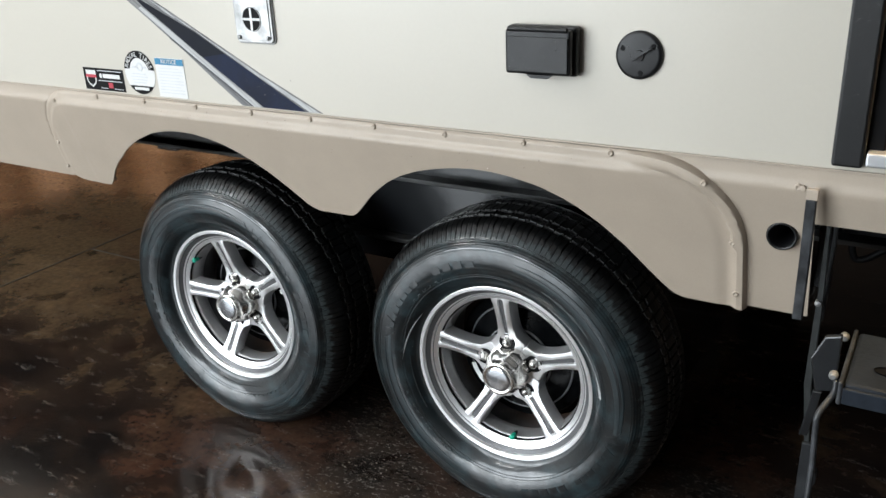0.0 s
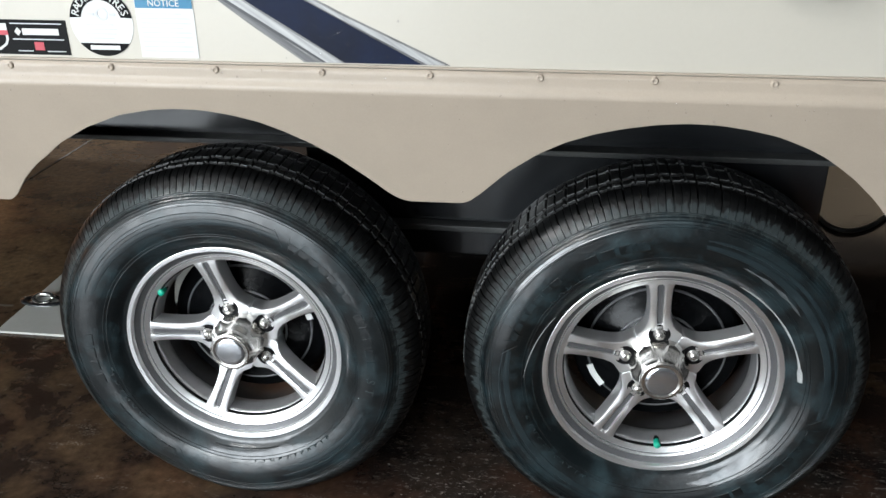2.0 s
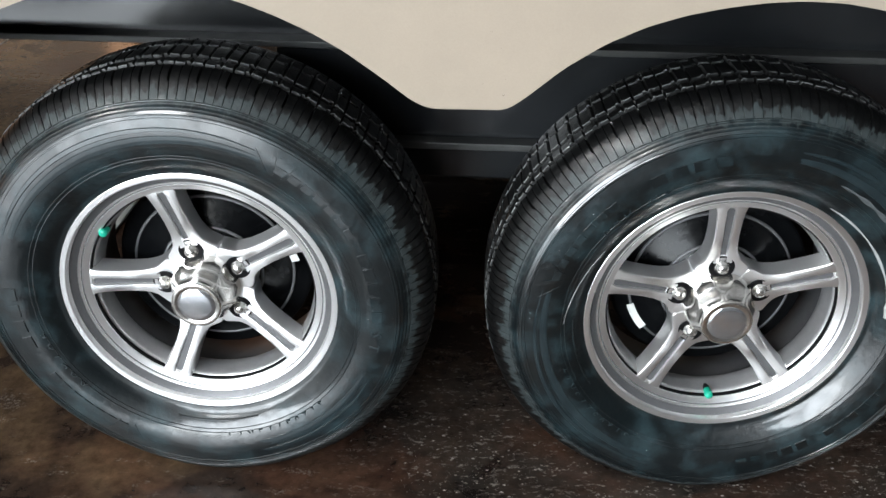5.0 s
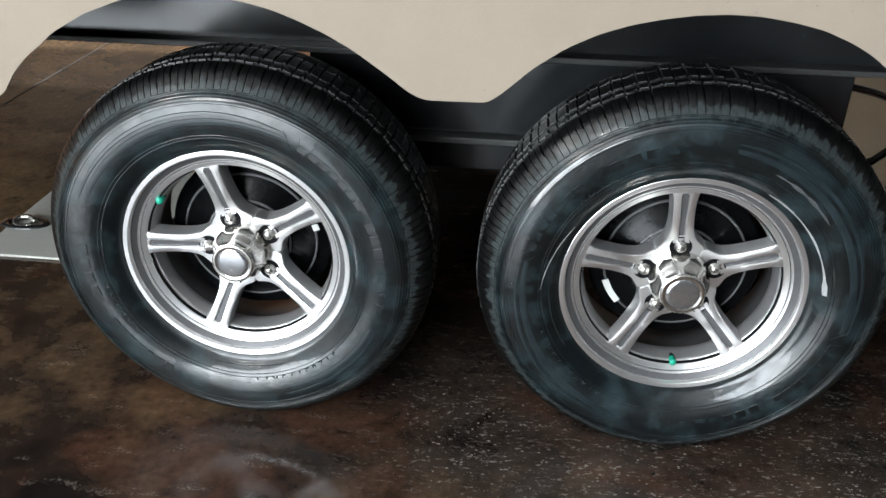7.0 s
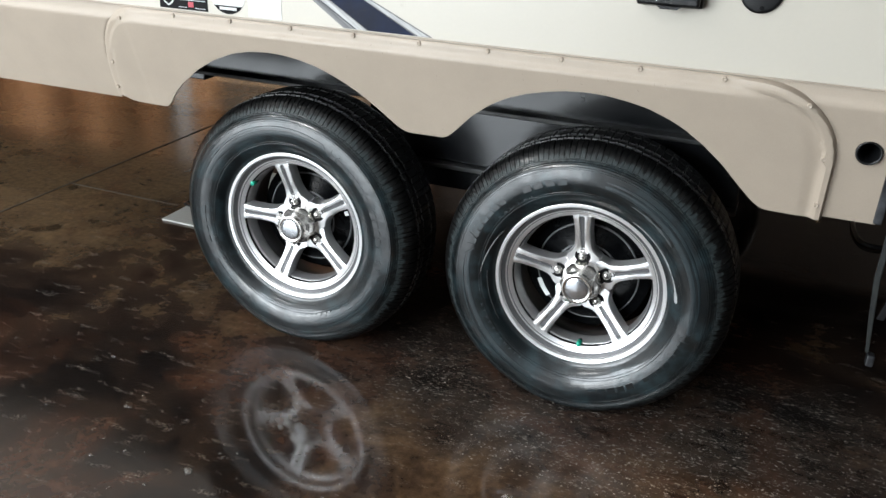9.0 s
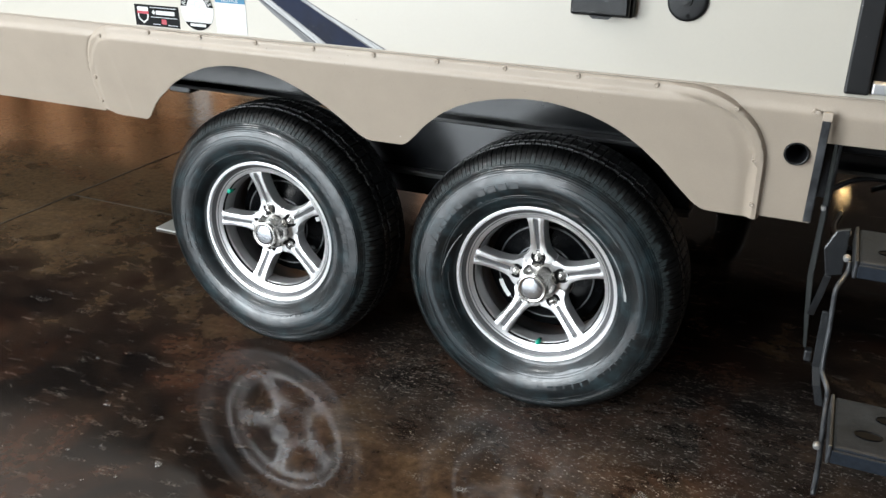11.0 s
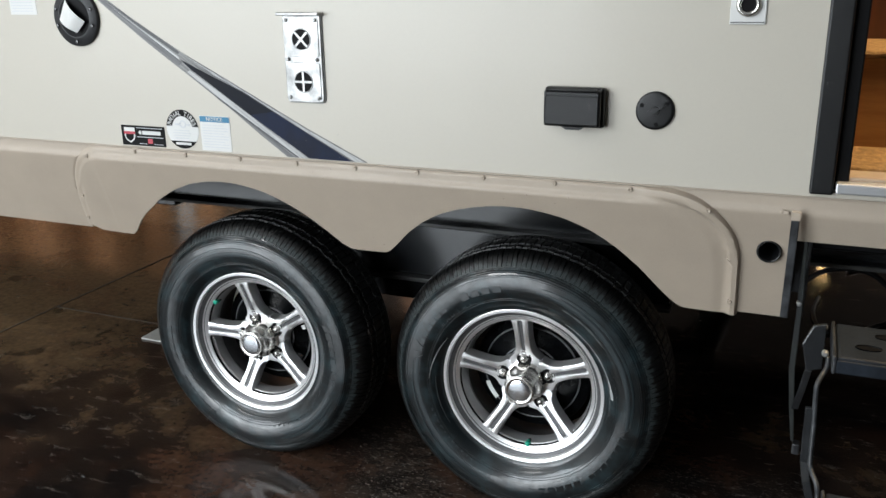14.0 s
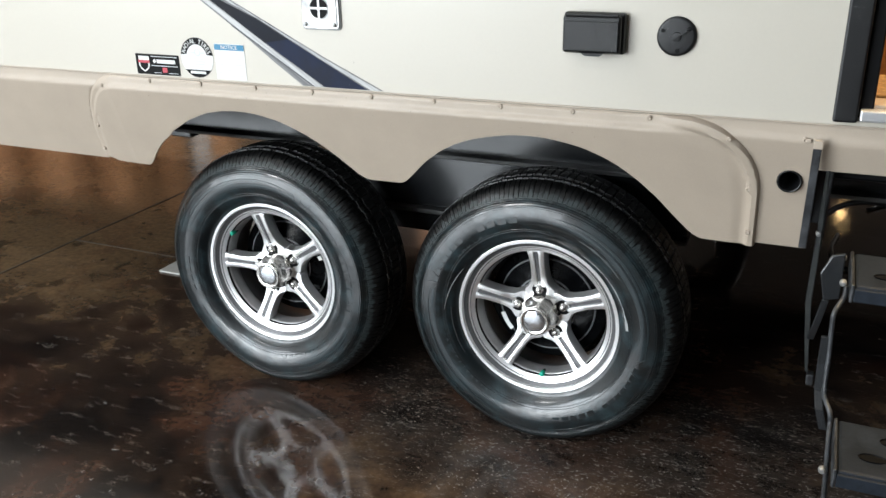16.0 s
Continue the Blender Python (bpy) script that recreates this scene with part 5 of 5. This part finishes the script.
    part("centre_cap", bm, CHROME, wheel, "chrome centre cap", True)
    part("cap_disc", lathe([(0.0262, -0.0169), (0.0256, -0.0176), (0.0200, -0.0183), (0.0130, -0.0188), (0.0060, -0.0191), (0.0, -0.0192)], 48), CAPFACE, wheel, "grey end disc", True)
    for a in SPOKES:
        c, s = math.cos(radians(a + turn)), math.sin(radians(a + turn))
        # black disc stands in for the shade inside the nut's pocket
        part("nut_pocket_shade", lathe([(0.0180, 0.0350), (0.0174, 0.0336), (0.0150, 0.0342), (0.0, 0.0348)], 28, 0.0578 * c, 0.0578 * s), INK, wheel, "", True)
        nut = lathe([(0.0106, 0.0425), (0.0106, 0.0345), (0.0098, 0.0335), (0.0086, 0.0325), (0.0082, 0.0285), (0.0066, 0.0258), (0.0034, 0.0246), (0.0, 0.0243)], 6 * 4, 0.0578 * c, 0.0578 * s)
        part("lug_nut", nut, NUTS, wheel, "chrome acorn nut", True)
    va = radians(valve)
    c, s = math.cos(va), math.sin(va)
    part("valve_stem", tube([(0.160 * c, 0.052, 0.160 * s), (0.157 * c, 0.040, 0.157 * s), (0.1550 * c, 0.030, 0.1550 * s)], 0.0056, 10), PLASTIC, wheel, "", True)
    part("valve_cap", lathe([(0.0054, 0.031), (0.0060, 0.020), (0.0054, 0.0165), (0.0, 0.0160)], 14, 0.1545 * c, 0.1545 * s), GREEN, wheel, "bright green valve cap", True)
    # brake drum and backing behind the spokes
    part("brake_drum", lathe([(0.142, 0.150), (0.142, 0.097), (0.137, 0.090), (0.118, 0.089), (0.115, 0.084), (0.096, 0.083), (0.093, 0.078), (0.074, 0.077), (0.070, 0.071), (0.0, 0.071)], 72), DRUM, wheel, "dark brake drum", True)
    # lighter rings on the drum's steps stand for its reflected glints
    for r, y in ((0.116, 0.0845), (0.072, 0.0725)):
        part("drum_edge_glint", lathe([(r + 0.0022, y + 0.002), (r + 0.0016, y - 0.0012), (r - 0.0016, y - 0.0012), (r - 0.0022, y + 0.002)], 72), ALLOY_DARK, wheel, "grey ring for the glint on the drum's edge", True)
    ma, mr, span, my = mark
    bm = bmesh.new()
    rows = []
    for k in range(7):
        a = radians(ma - span + k * span / 3)
        rows.append([bm.verts.new((rr * math.cos(a), yy, rr * math.sin(a))) for rr, yy in ((mr, my), (mr + 0.011, my), (mr + 0.011, my + 0.0015), (mr, my + 0.0015))])
    for a, b in zip(rows, rows[1:]):
        for i in range(4):
            bm.faces.new((a[i], a[(i + 1) % 4], b[(i + 1) % 4], b[i]))
    bm.faces.new(rows[0])
    bm.faces.new(rows[-1])
    part("balance_tag", bm, PAPER, wheel, "white sticker behind the spokes")
    part("tyre", tyre_mesh(tyre_turn), RUBBER, wheel, "black rubber tyre with wet dressing")
    # two smooth crescent panels, each with a raised bright outer edge and three hairlines past its end
    for mid in (110, 290):
        a0, a1 = mid - 46 + tyre_turn, mid + 46 + tyre_turn
        part("sidewall_panel", side_patch(a1, a0, lambda q: 0.2410 + 0.004 * (1 - math.sin(math.pi * q)), lambda q: 0.2560, 0.0007), LETTER, wheel, "smooth raised crescent panel")
        part("sidewall_band", side_patch(a1, a0, lambda q: 0.2578, lambda q: 0.2620 + 0.0052 * math.sin(math.pi * min(1.0, 0.06 + q)) ** 0.6, 0.0012), LETTER, wheel, "raised crescent band")
        for a, lean in ((a0 - 2.5, 5), (a0 - 5.0, 1.5), (a0 - 7.5, -2)):
            bm = bmesh.new()
            row = []
            for k in range(9):
                r = 0.2400 + 0.0240 * k / 8
                t = radians(a + lean * k / 8)
                w = 0.0006
                row.append([bm.verts.new((r * math.cos(t) - o * math.sin(t), side_depth(r) - up, r * math.sin(t) + o * math.cos(t))) for o, up in ((-w, -0.001), (0, 0.0008), (w, -0.001))])
            for p, o in zip(row, row[1:]):
                for i in range(2):
                    bm.faces.new((p[i], p[i + 1], o[i + 1], o[i]))
            part("sidewall_hairline", bm, LETTER, wheel)
    words = [("#######", 0.0130, 0.2490, 44, 4.6, side_depth(0.249), 0.0007), ("#####", 0.0190, 0.2490, 10, 5.2, side_depth(0.249), 0.0008), ("ST", 0.0210, 0.2490, -10, 5.0, side_depth(0.249), 0.0008),
             ("#######", 0.0130, 0.2490, 224, 4.6, side_depth(0.249), 0.0007), ("####", 0.0190, 0.2490, 186, 6.2, side_depth(0.249), 0.0008),
             ("ST205/75R14", 0.0165, 0.2300, -64, 3.9, side_depth(0.230) + 0.0004, 0.0008), ("RADIAL", 0.0165, 0.2300, 206, 4.6, side_depth(0.230) + 0.0004, 0.0008),
             ("#################", 0.0050, 0.2090, -88, 2.0, side_depth(0.209) + 0.0004, 0.0006)]
    for word in words:
        txt = part("lettering", arc_words([word]), RUBBER if "#" in word[0] else LETTER, wheel, "raised rubber lettering")
        txt.rotation_euler = (0, -radians(tyre_turn), 0)
    return wheel


front = make_wheel(HUBS[1], 4.5, -75, (211.5, 0.112, 11.5, 0.083), -86)


def scuff(a0, a1, r0, r1, wide):
    """A pale rubbed streak on the side wall, from one angle and radius to another."""
    bm = bmesh.new()
    rows = []
    for k in range(25):
        q = k / 24
        a, r = radians(a0 + (a1 - a0) * q), r0 + (r1 - r0) * q
        w = wide(q)
        rows.append([bm.verts.new((rr * math.cos(a), side_depth(rr) - d, rr * math.sin(a))) for rr, d in ((r - w, 0.0003), (r, 0.0009), (r + w, 0.0003))])
    for a, b in zip(rows, rows[1:]):
        for i in range(2):
            bm.faces.new((a[i], a[i + 1], b[i + 1], b[i]))
    return bm


part("scuff_mark", scuff(150, 182, 0.2030, 0.2220, lambda q: 0.0011 * math.sin(math.pi * (0.06 + 0.9 * q))), SCUFF, front, "pale curved scuff")
part("scuff_mark", scuff(60, 4, 0.2010, 0.2120, lambda q: 0.0008 + 0.0022 * q * (q > 0.9) + 0.0009 * math.sin(9 * q) ** 2), SCUFF, front, "pale wavy scrape beside the rim")
part("scuff_mark", scuff(66, 36, 0.2360, 0.2350, lambda q: 0.0034 * math.sin(math.pi * q) ** 0.5 * (0.7 + 0.3 * math.sin(23 * q))), FILM, front, "grey dried film streak")
rear = make_wheel(HUBS[0], 231, 0, (20.0, 0.130, 2.4, 0.040), 145)
rear_tyre = next(ob for ob in rear.children if ob.name.startswith("tyre"))
for hx in HUBS:
    # far-side tyres, seen only past the near ones
    far = part("far_tyre", rear_tyre.data, RUBBER, trailer)
    far.location = (hx, DEEP - LIP_Y - 0.162, HUB_Z)

# ---- entry step ----
def glide(pts, n=6):
    """More points along a smooth curve through the given ones."""
    out = []
    for i in range(len(pts) - 1):
        p = [Vector(pts[max(0, min(len(pts) - 1, i + k))]) for k in (-1, 0, 1, 2)]
        for k in range(n):
            t = k / n
            out.append(tuple(0.5 * (2 * p[1] + (p[2] - p[0]) * t + (2 * p[0] - 5 * p[1] + 4 * p[2] - p[3]) * t * t + (3 * p[1] - p[0] - 3 * p[2] + p[3]) * t ** 3)))
    return out + [pts[-1]]


CABLE = [(1.19, 2.10), (1.32, 2.24), (1.47, 2.15), (1.50, 1.90), (1.42, 1.68), (1.28, 1.534), (1.21, 1.452), (1.137, 1.402), (1.09, 1.418), (1.068, 1.48), (1.06, 1.60), (1.08, 1.75)]
cord = thing("power_cable", "black rubber cable in a loose coil on the slab", "cable")
part("cord", tube(glide([(x, y, FLOOR_Z + 0.0078) for x, y in CABLE]), 0.0074, 8), PLASTIC, cord, "", True)

step = thing("entry_step", "black folding steel entry step, two treads lowered under the doorway", "entry step")


def strap(points, w, t=0.007):
    """A bent flat steel strap along points, w wide across the doorway."""
    bm = bmesh.new()
    rows = []
    for k, p in enumerate(points):
        p = Vector(p)
        ww = w[k] if isinstance(w, tuple) else w
        rows.append([bm.verts.new(p + Vector((sx * ww / 2, sy * t / 2, 0))) for sx, sy in ((-1, -1), (1, -1), (1, 1), (-1, 1))])
    for a, b in zip(rows, rows[1:]):
        for i in range(4):
            bm.faces.new((a[i], a[(i + 1) % 4], b[(i + 1) % 4], b[i]))
    bm.faces.new(rows[0])
    bm.faces.new(rows[-1])
    bmesh.ops.bevel(bm, geom=list(bm.edges), offset=0.0012, segments=1, affect="EDGES")
    return bm


part("mount_plate", strap([(0.9515, -0.024, 0.797), (0.9510, -0.013, 0.700), (0.9500, -0.004, 0.602)], 0.014, 0.012), WORN, step, "dark mounting strip along the skirt edge")
part("mount_tab", cuboid(0.9440, 0.9600, -0.030, -0.0225, 0.797, 0.813, 0.001), TAUPE, step)
part("mount_screw", lathe([(0.0045, -0.006), (0.004, -0.0105), (0, -0.011)], 10, 0.936, 0.806), TAUPE, step)
part("hanger_plate", cuboid(0.958, 0.983, 0.060, 0.070, 0.630, 0.746, 0.002), STEEL, step, "black steel hanger plate")
part("hanger_bar", strap([(0.9830, 0.035, 0.745), (0.9820, 0.033, 0.670), (0.9800, 0.030, 0.590)], 0.006), WORN, step)
part("hanger_rivet", lathe([(0.005, 0.014), (0.0045, 0.002), (0, 0.0015)], 10, 0.9745, 0.628), NICKEL, step)
part("side_arm", strap([(0.9750, 0.012, 0.748), (0.9765, 0.011, 0.620), (0.9755, 0.010, 0.490), (0.9830, 0.010, 0.410), (0.9910, 0.010, 0.338)], (0.006, 0.010, 0.011, 0.009, 0.006)), BAREARM, step, "long worn steel side arm")
part("pivot_block", cuboid(0.992, 1.006, 0.000, 0.020, 0.312, 0.336, 0.003), WORN, step)
part("tread_bracket", sheet([(0.985, 0.592), (1.000, 0.628), (1.021, 0.634), (1.022, 0.548), (0.996, 0.541)], -0.100, -0.092, 0.002), STEEL, step, "dark pressed tread bracket")
part("bracket_brace", strap([(1.000, -0.104, 0.545), (0.994, -0.090, 0.500), (0.986, -0.070, 0.448)], 0.012), STEEL, step)
part("link_strap", strap([(1.006, -0.200, 0.520), (1.006, -0.205, 0.470), (1.007, -0.215, 0.425), (1.012, -0.235, 0.400), (1.022, -0.250, 0.370)], 0.014), STEEL, step)
part("bent_rod", tube(glide([(1.0255, -0.165, 0.602), (1.0250, -0.172, 0.584), (1.0130, -0.198, 0.566), (1.0125, -0.200, 0.540), (1.0150, -0.205, 0.490), (1.0160, -0.218, 0.428), (1.0200, -0.232, 0.416), (1.0290, -0.248, 0.402), (1.0315, -0.252, 0.380), (1.0330, -0.300, 0.342), (1.0330, -0.360, 0.318), (1.0310, -0.400, 0.298)], 4), 0.0042, 8), WORN, step, "bent steel rod", True)
part("tread_bolt", lathe([(0.0065, -0.040), (0.0065, -0.047), (0.004, -0.050), (0, -0.050)], 10, 1.0200, 0.606), GALV, step)
part("tread_bolt", lathe([(0.0060, -0.150), (0.0060, -0.157), (0.0035, -0.160), (0, -0.160)], 10, 1.0210, 0.602), GALV, step)
part("lower_bolt", lathe([(0.0060, -0.330), (0.0060, -0.337), (0.0035, -0.340), (0, -0.340)], 10, 1.0260, 0.345), GALV, step)
part("step_housing", cuboid(0.986, 1.70, 0.075, 0.32, 0.716, 0.747, 0.006), INK, step, "black steel housing under the doorway")


def tread(x0, x1, y0, y1, z, parent):
    """A pressed steel tread with rounded front, side lips and cut grip holes."""
    t = part("tread", cuboid(x0, x1, y0, y1, z - 0.026, z, 0.006), TREADTOP, parent, "scuffed black steel tread")
    part("tread_lip", cuboid(x0, x1, y0 - 0.006, y0 - 0.0005, z - 0.027, z - 0.004, 0.002), TREADTOP, t)
    part("tread_end", cuboid(x0 - 0.006, x0 - 0.0005, y0 - 0.004, y1, z - 0.030, z + 0.003, 0.002), WORN, t)
    part("tread_end", cuboid(x1 + 0.0005, x1 + 0.006, y0 - 0.004, y1, z - 0.030, z + 0.003, 0.002), WORN, t)
    nx = 8
    for row in range(2):
        for k in range(nx):
            hx = x0 + 0.05 + (x1 - x0 - 0.1) * (k + 0.5 * (row % 2)) / nx
            hy = y0 + (y1 - y0) * (0.33 + 0.36 * row)
            bm = lathe([(0.0, 0.0), (0.016, 0.0), (0.017, 0.002)], 14)
            bmesh.ops.transform(bm, matrix=Matrix.Translation((hx, hy, z + 0.0002)) @ Matrix.Rotation(radians(90), 4, "X") @ Matrix.Diagonal((1.25, 1, 0.7, 1)), verts=bm.verts)
            part("grip_hole", bm, INK, t)
    return t


tread(1.037, 1.66, -0.197, -0.040, 0.617, step)
tread(1.043, 1.66, -0.398, -0.245, 0.392, step)
part("far_arm", bar((1.70, 0.010, 0.745), (1.70, 0.010, 0.335), 0.011, 0.008), WORN, step)
part("far_link", bar((1.672, -0.16, 0.60), (1.672, -0.36, 0.36), 0.008, 0.030), WORN, step)
part("cross_bar", tube([(0.99, 0.17, 0.735), (1.71, 0.17, 0.735)], 0.011, 8), WORN, step)

# hose under the doorway
hose_pts = glide([(0.962, 0.60, 0.624), (0.962, 0.60, 0.53), (0.972, 0.60, 0.474), (0.996, 0.60, 0.474), (1.024, 0.60, 0.496), (1.058, 0.60, 0.511), (1.092, 0.60, 0.517), (1.127, 0.60, 0.514), (1.157, 0.60, 0.501), (1.20, 0.60, 0.468), (1.26, 0.60, 0.455), (1.31, 0.60, 0.50), (1.33, 0.60, 0.624)])
hose = tagged(part("drain_hose", tube(hose_pts, 0.007, 8), INK, None, "", True), "thin black drain hose hanging under the trailer floor", "hose")

# ---- things on the slab ----
pad = thing("floor_plate", "pale painted steel plate lying on the slab behind the wheels", "floor plate", at=(0, 0, FLOOR_Z))
part("plate", cuboid(-1.132, -0.74, 0.530, 1.10, 0.0005, 0.007, 0.002), SHEET, pad)
bm = lathe([(0.052, 0.0), (0.050, -0.004), (0.036, -0.005), (0.032, 0.0)], 32)
bmesh.ops.transform(bm, matrix=Matrix.Translation((-1.096, 0.688, 0.0075)) @ Matrix.Rotation(radians(-90), 4, "X") @ Matrix.Diagonal((1.25, 1, 0.62, 1)), verts=bm.verts)
part("ring_seat", bm, STEEL, pad, "dark recessed ring seat", True)
bm = tube([(-1.096 + 0.026 * math.cos(a), 0.688 + 0.016 * math.sin(a), 0.014 + 0.006 * math.sin(a)) for a in [k * math.pi / 10 for k in range(20)]], 0.006, 8)
part("lashing_ring", bm, CHROME, pad, "bright steel lashing ring", True)


# ---- loose grit and water ----
def flakes(name, label, category, count, place, mat, size):
    """Countless tiny flat chips joined into one object."""
    rs = random.Random(11)
    verts, faces = [], []
    for _ in range(count):
        x, y = place(rs)
        s = size[0] + (size[1] - size[0]) * rs.random() ** 5
        a = rs.random() * math.pi
        k = len(verts)
        for i in range(5):
            b = a + i * 2 * math.pi / 5
            q = s * (0.6 + 0.5 * rs.random())
            verts.append((x + q * math.cos(b) * 1.3, y + q * math.sin(b) * 0.8, FLOOR_Z + 0.0008))
        verts.append((x, y, FLOOR_Z + 0.0008 + s * 0.5))
        faces += [(k + i, k + (i + 1) % 5, k + 5) for i in range(5)]
    me = bpy.data.meshes.new(name)
    me.from_pydata(verts, [], faces)
    me.materials.append(mat)
    return tagged(new(name, me), label, category, kind="stuff")


def grit_place(rs):
    if rs.random() < 0.9:
        # scuffed tracks that run past the front wheel
        lane = rs.choice((-0.205, -0.175, -0.15, -0.15, -0.118, -0.09, -0.09, -0.062, -0.03, 0.01, 0.05, 0.10, 0.15))
        x = 0.16 + 1.15 * rs.random() ** 0.75
        return x, lane + rs.gauss(0, 0.0065) + 0.07 * (x - 0.5) + 0.006 * math.sin(14 * x + 40 * lane)
    return 0.07 + rs.gauss(0, 0.06), 0.06 + rs.gauss(0, 0.07)


flakes("floor_grit", "pale grit and scuffed flakes scattered on the slab", "grit", 4200, grit_place, GRIT, (0.0004, 0.0028))


def dark_place(rs):
    return -0.6 + rs.gauss(0, 0.5), -0.25 + rs.gauss(0, 0.25)


flakes("floor_crumbs", "small dark crumbs scattered on the slab", "crumbs", 120, dark_place, INK, (0.001, 0.005))


def drops(name, label, count, place):
    """Flat spilled water drops on the slab."""
    rs = random.Random(8)
    verts, faces = [], []
    for _ in range(count):
        x, y = place(rs)
        r = 0.0022 + 0.008 * rs.random() ** 3
        sx, sy = 0.7 + 0.9 * rs.random(), 0.6 + 0.5 * rs.random()
        k = len(verts)
        for h, q in ((0.0, 1.0), (0.16, 0.86), (0.24, 0.5)):
            for i in range(9):
                a = i * 2 * math.pi / 9
                w = r * q * (1 + 0.22 * math.sin(2 * a + k) + 0.12 * math.sin(3 * a + 2 * k))
                verts.append((x + w * sx * math.cos(a), y + w * sy * math.sin(a), FLOOR_Z + 0.0004 + r * h))
        verts.append((x, y, FLOOR_Z + 0.0004 + r * 0.27))
        for ring in (0, 9):
            faces += [(k + ring + i, k + ring + (i + 1) % 9, k + ring + 9 + (i + 1) % 9, k + ring + 9 + i) for i in range(9)]
        faces += [(k + 18 + i, k + 18 + (i + 1) % 9, k + 27) for i in range(9)]
    me = bpy.data.meshes.new(name)
    me.from_pydata(verts, [], faces)
    me.shade_smooth()
    me.materials.append(DROP)
    return tagged(new(name, me), label, "water drops", kind="stuff")


drops("floor_drops", "small spilled water drops on the dark slab", 70, lambda rs: (-0.30 + rs.gauss(0, 0.22), -0.42 + rs.gauss(0, 0.10)) if rs.random() < 0.6 else (0.25 + 0.7 * rs.random(), -0.32 + rs.gauss(0, 0.10)))


def beads(name, label, spots, r):
    """Water beads on upright faces: spots of (x0, x1, z0, z1, depth of the face)."""
    rs = random.Random(5)
    verts, faces = [], []
    for x0, x1, z0, z1, face, count in spots:
        for _ in range(count):
            x, z = x0 + (x1 - x0) * rs.random(), z0 + (z1 - z0) * rs.random()
            y = face(x, z) if callable(face) else face
            s = r[0] + (r[1] - r[0]) * rs.random() ** 2.5
            k = len(verts)
            for h, q in ((0.0, 1.0), (0.55, 0.75)):
                for i in range(6):
                    a = i * math.pi / 3
                    verts.append((x + s * q * math.cos(a), y - s * h * 0.8, z + s * q * math.sin(a) * 1.15))
            verts.append((x, y - s * 0.7, z))
            faces += [(k + i, k + (i + 1) % 6, k + 6 + (i + 1) % 6, k + 6 + i) for i in range(6)]
            faces += [(k + 6 + i, k + 6 + (i + 1) % 6, k + 12) for i in range(6)]
    me = bpy.data.meshes.new(name)
    me.from_pydata(verts, [], faces)
    me.shade_smooth()
    me.materials.append(DROP)
    return tagged(new(name, me), label, "water beads", kind="stuff")


def tyre_spots(count):
    """Single bead places scattered over both side walls."""
    rs = random.Random(21)
    spots = []
    for hx in HUBS:
        for _ in range(count):
            a, r = rs.random() * 2 * math.pi, 0.200 + 0.095 * rs.random()
            x, z = hx + r * math.cos(a), HUB_Z + r * math.sin(a)
            spots.append((x, x, z, z, LIP_Y + side_depth(r) - 0.0004, 1))
    return spots


beads("tyre_beads", "tiny water beads on the tyre side walls", tyre_spots(170), (0.0003, 0.0010))
beads("water_beads", "small clear water beads on the trailer side and fittings",
      [(-0.60, 0.60, 0.772, 0.812, fender_y, 80), (-0.60, 0.82, 0.815, 0.832, fender_y, 26), (0.05, 0.10, 0.63, 0.80, fender_y, 8),
       (0.4855, 0.5875, 0.950, 1.003, -0.0352, 95), (0.4855, 0.5875, 0.950, 0.956, -0.0352, 16), (0.55, 0.575, 0.985, 1.003, -0.0352, 12), (0.966, 1.000, 0.86, 0.90, -0.014, 6), (0.972, 0.994, 1.02, 1.05, -0.014, 14), (0.970, 1.002, 0.90, 1.32, -0.014, 40), (0.672, 0.705, 0.955, 1.0, -0.0074, 12),
       (-0.15, 0.02, 0.842, 0.90, -0.0022, 40)], (0.0005, 0.0019))
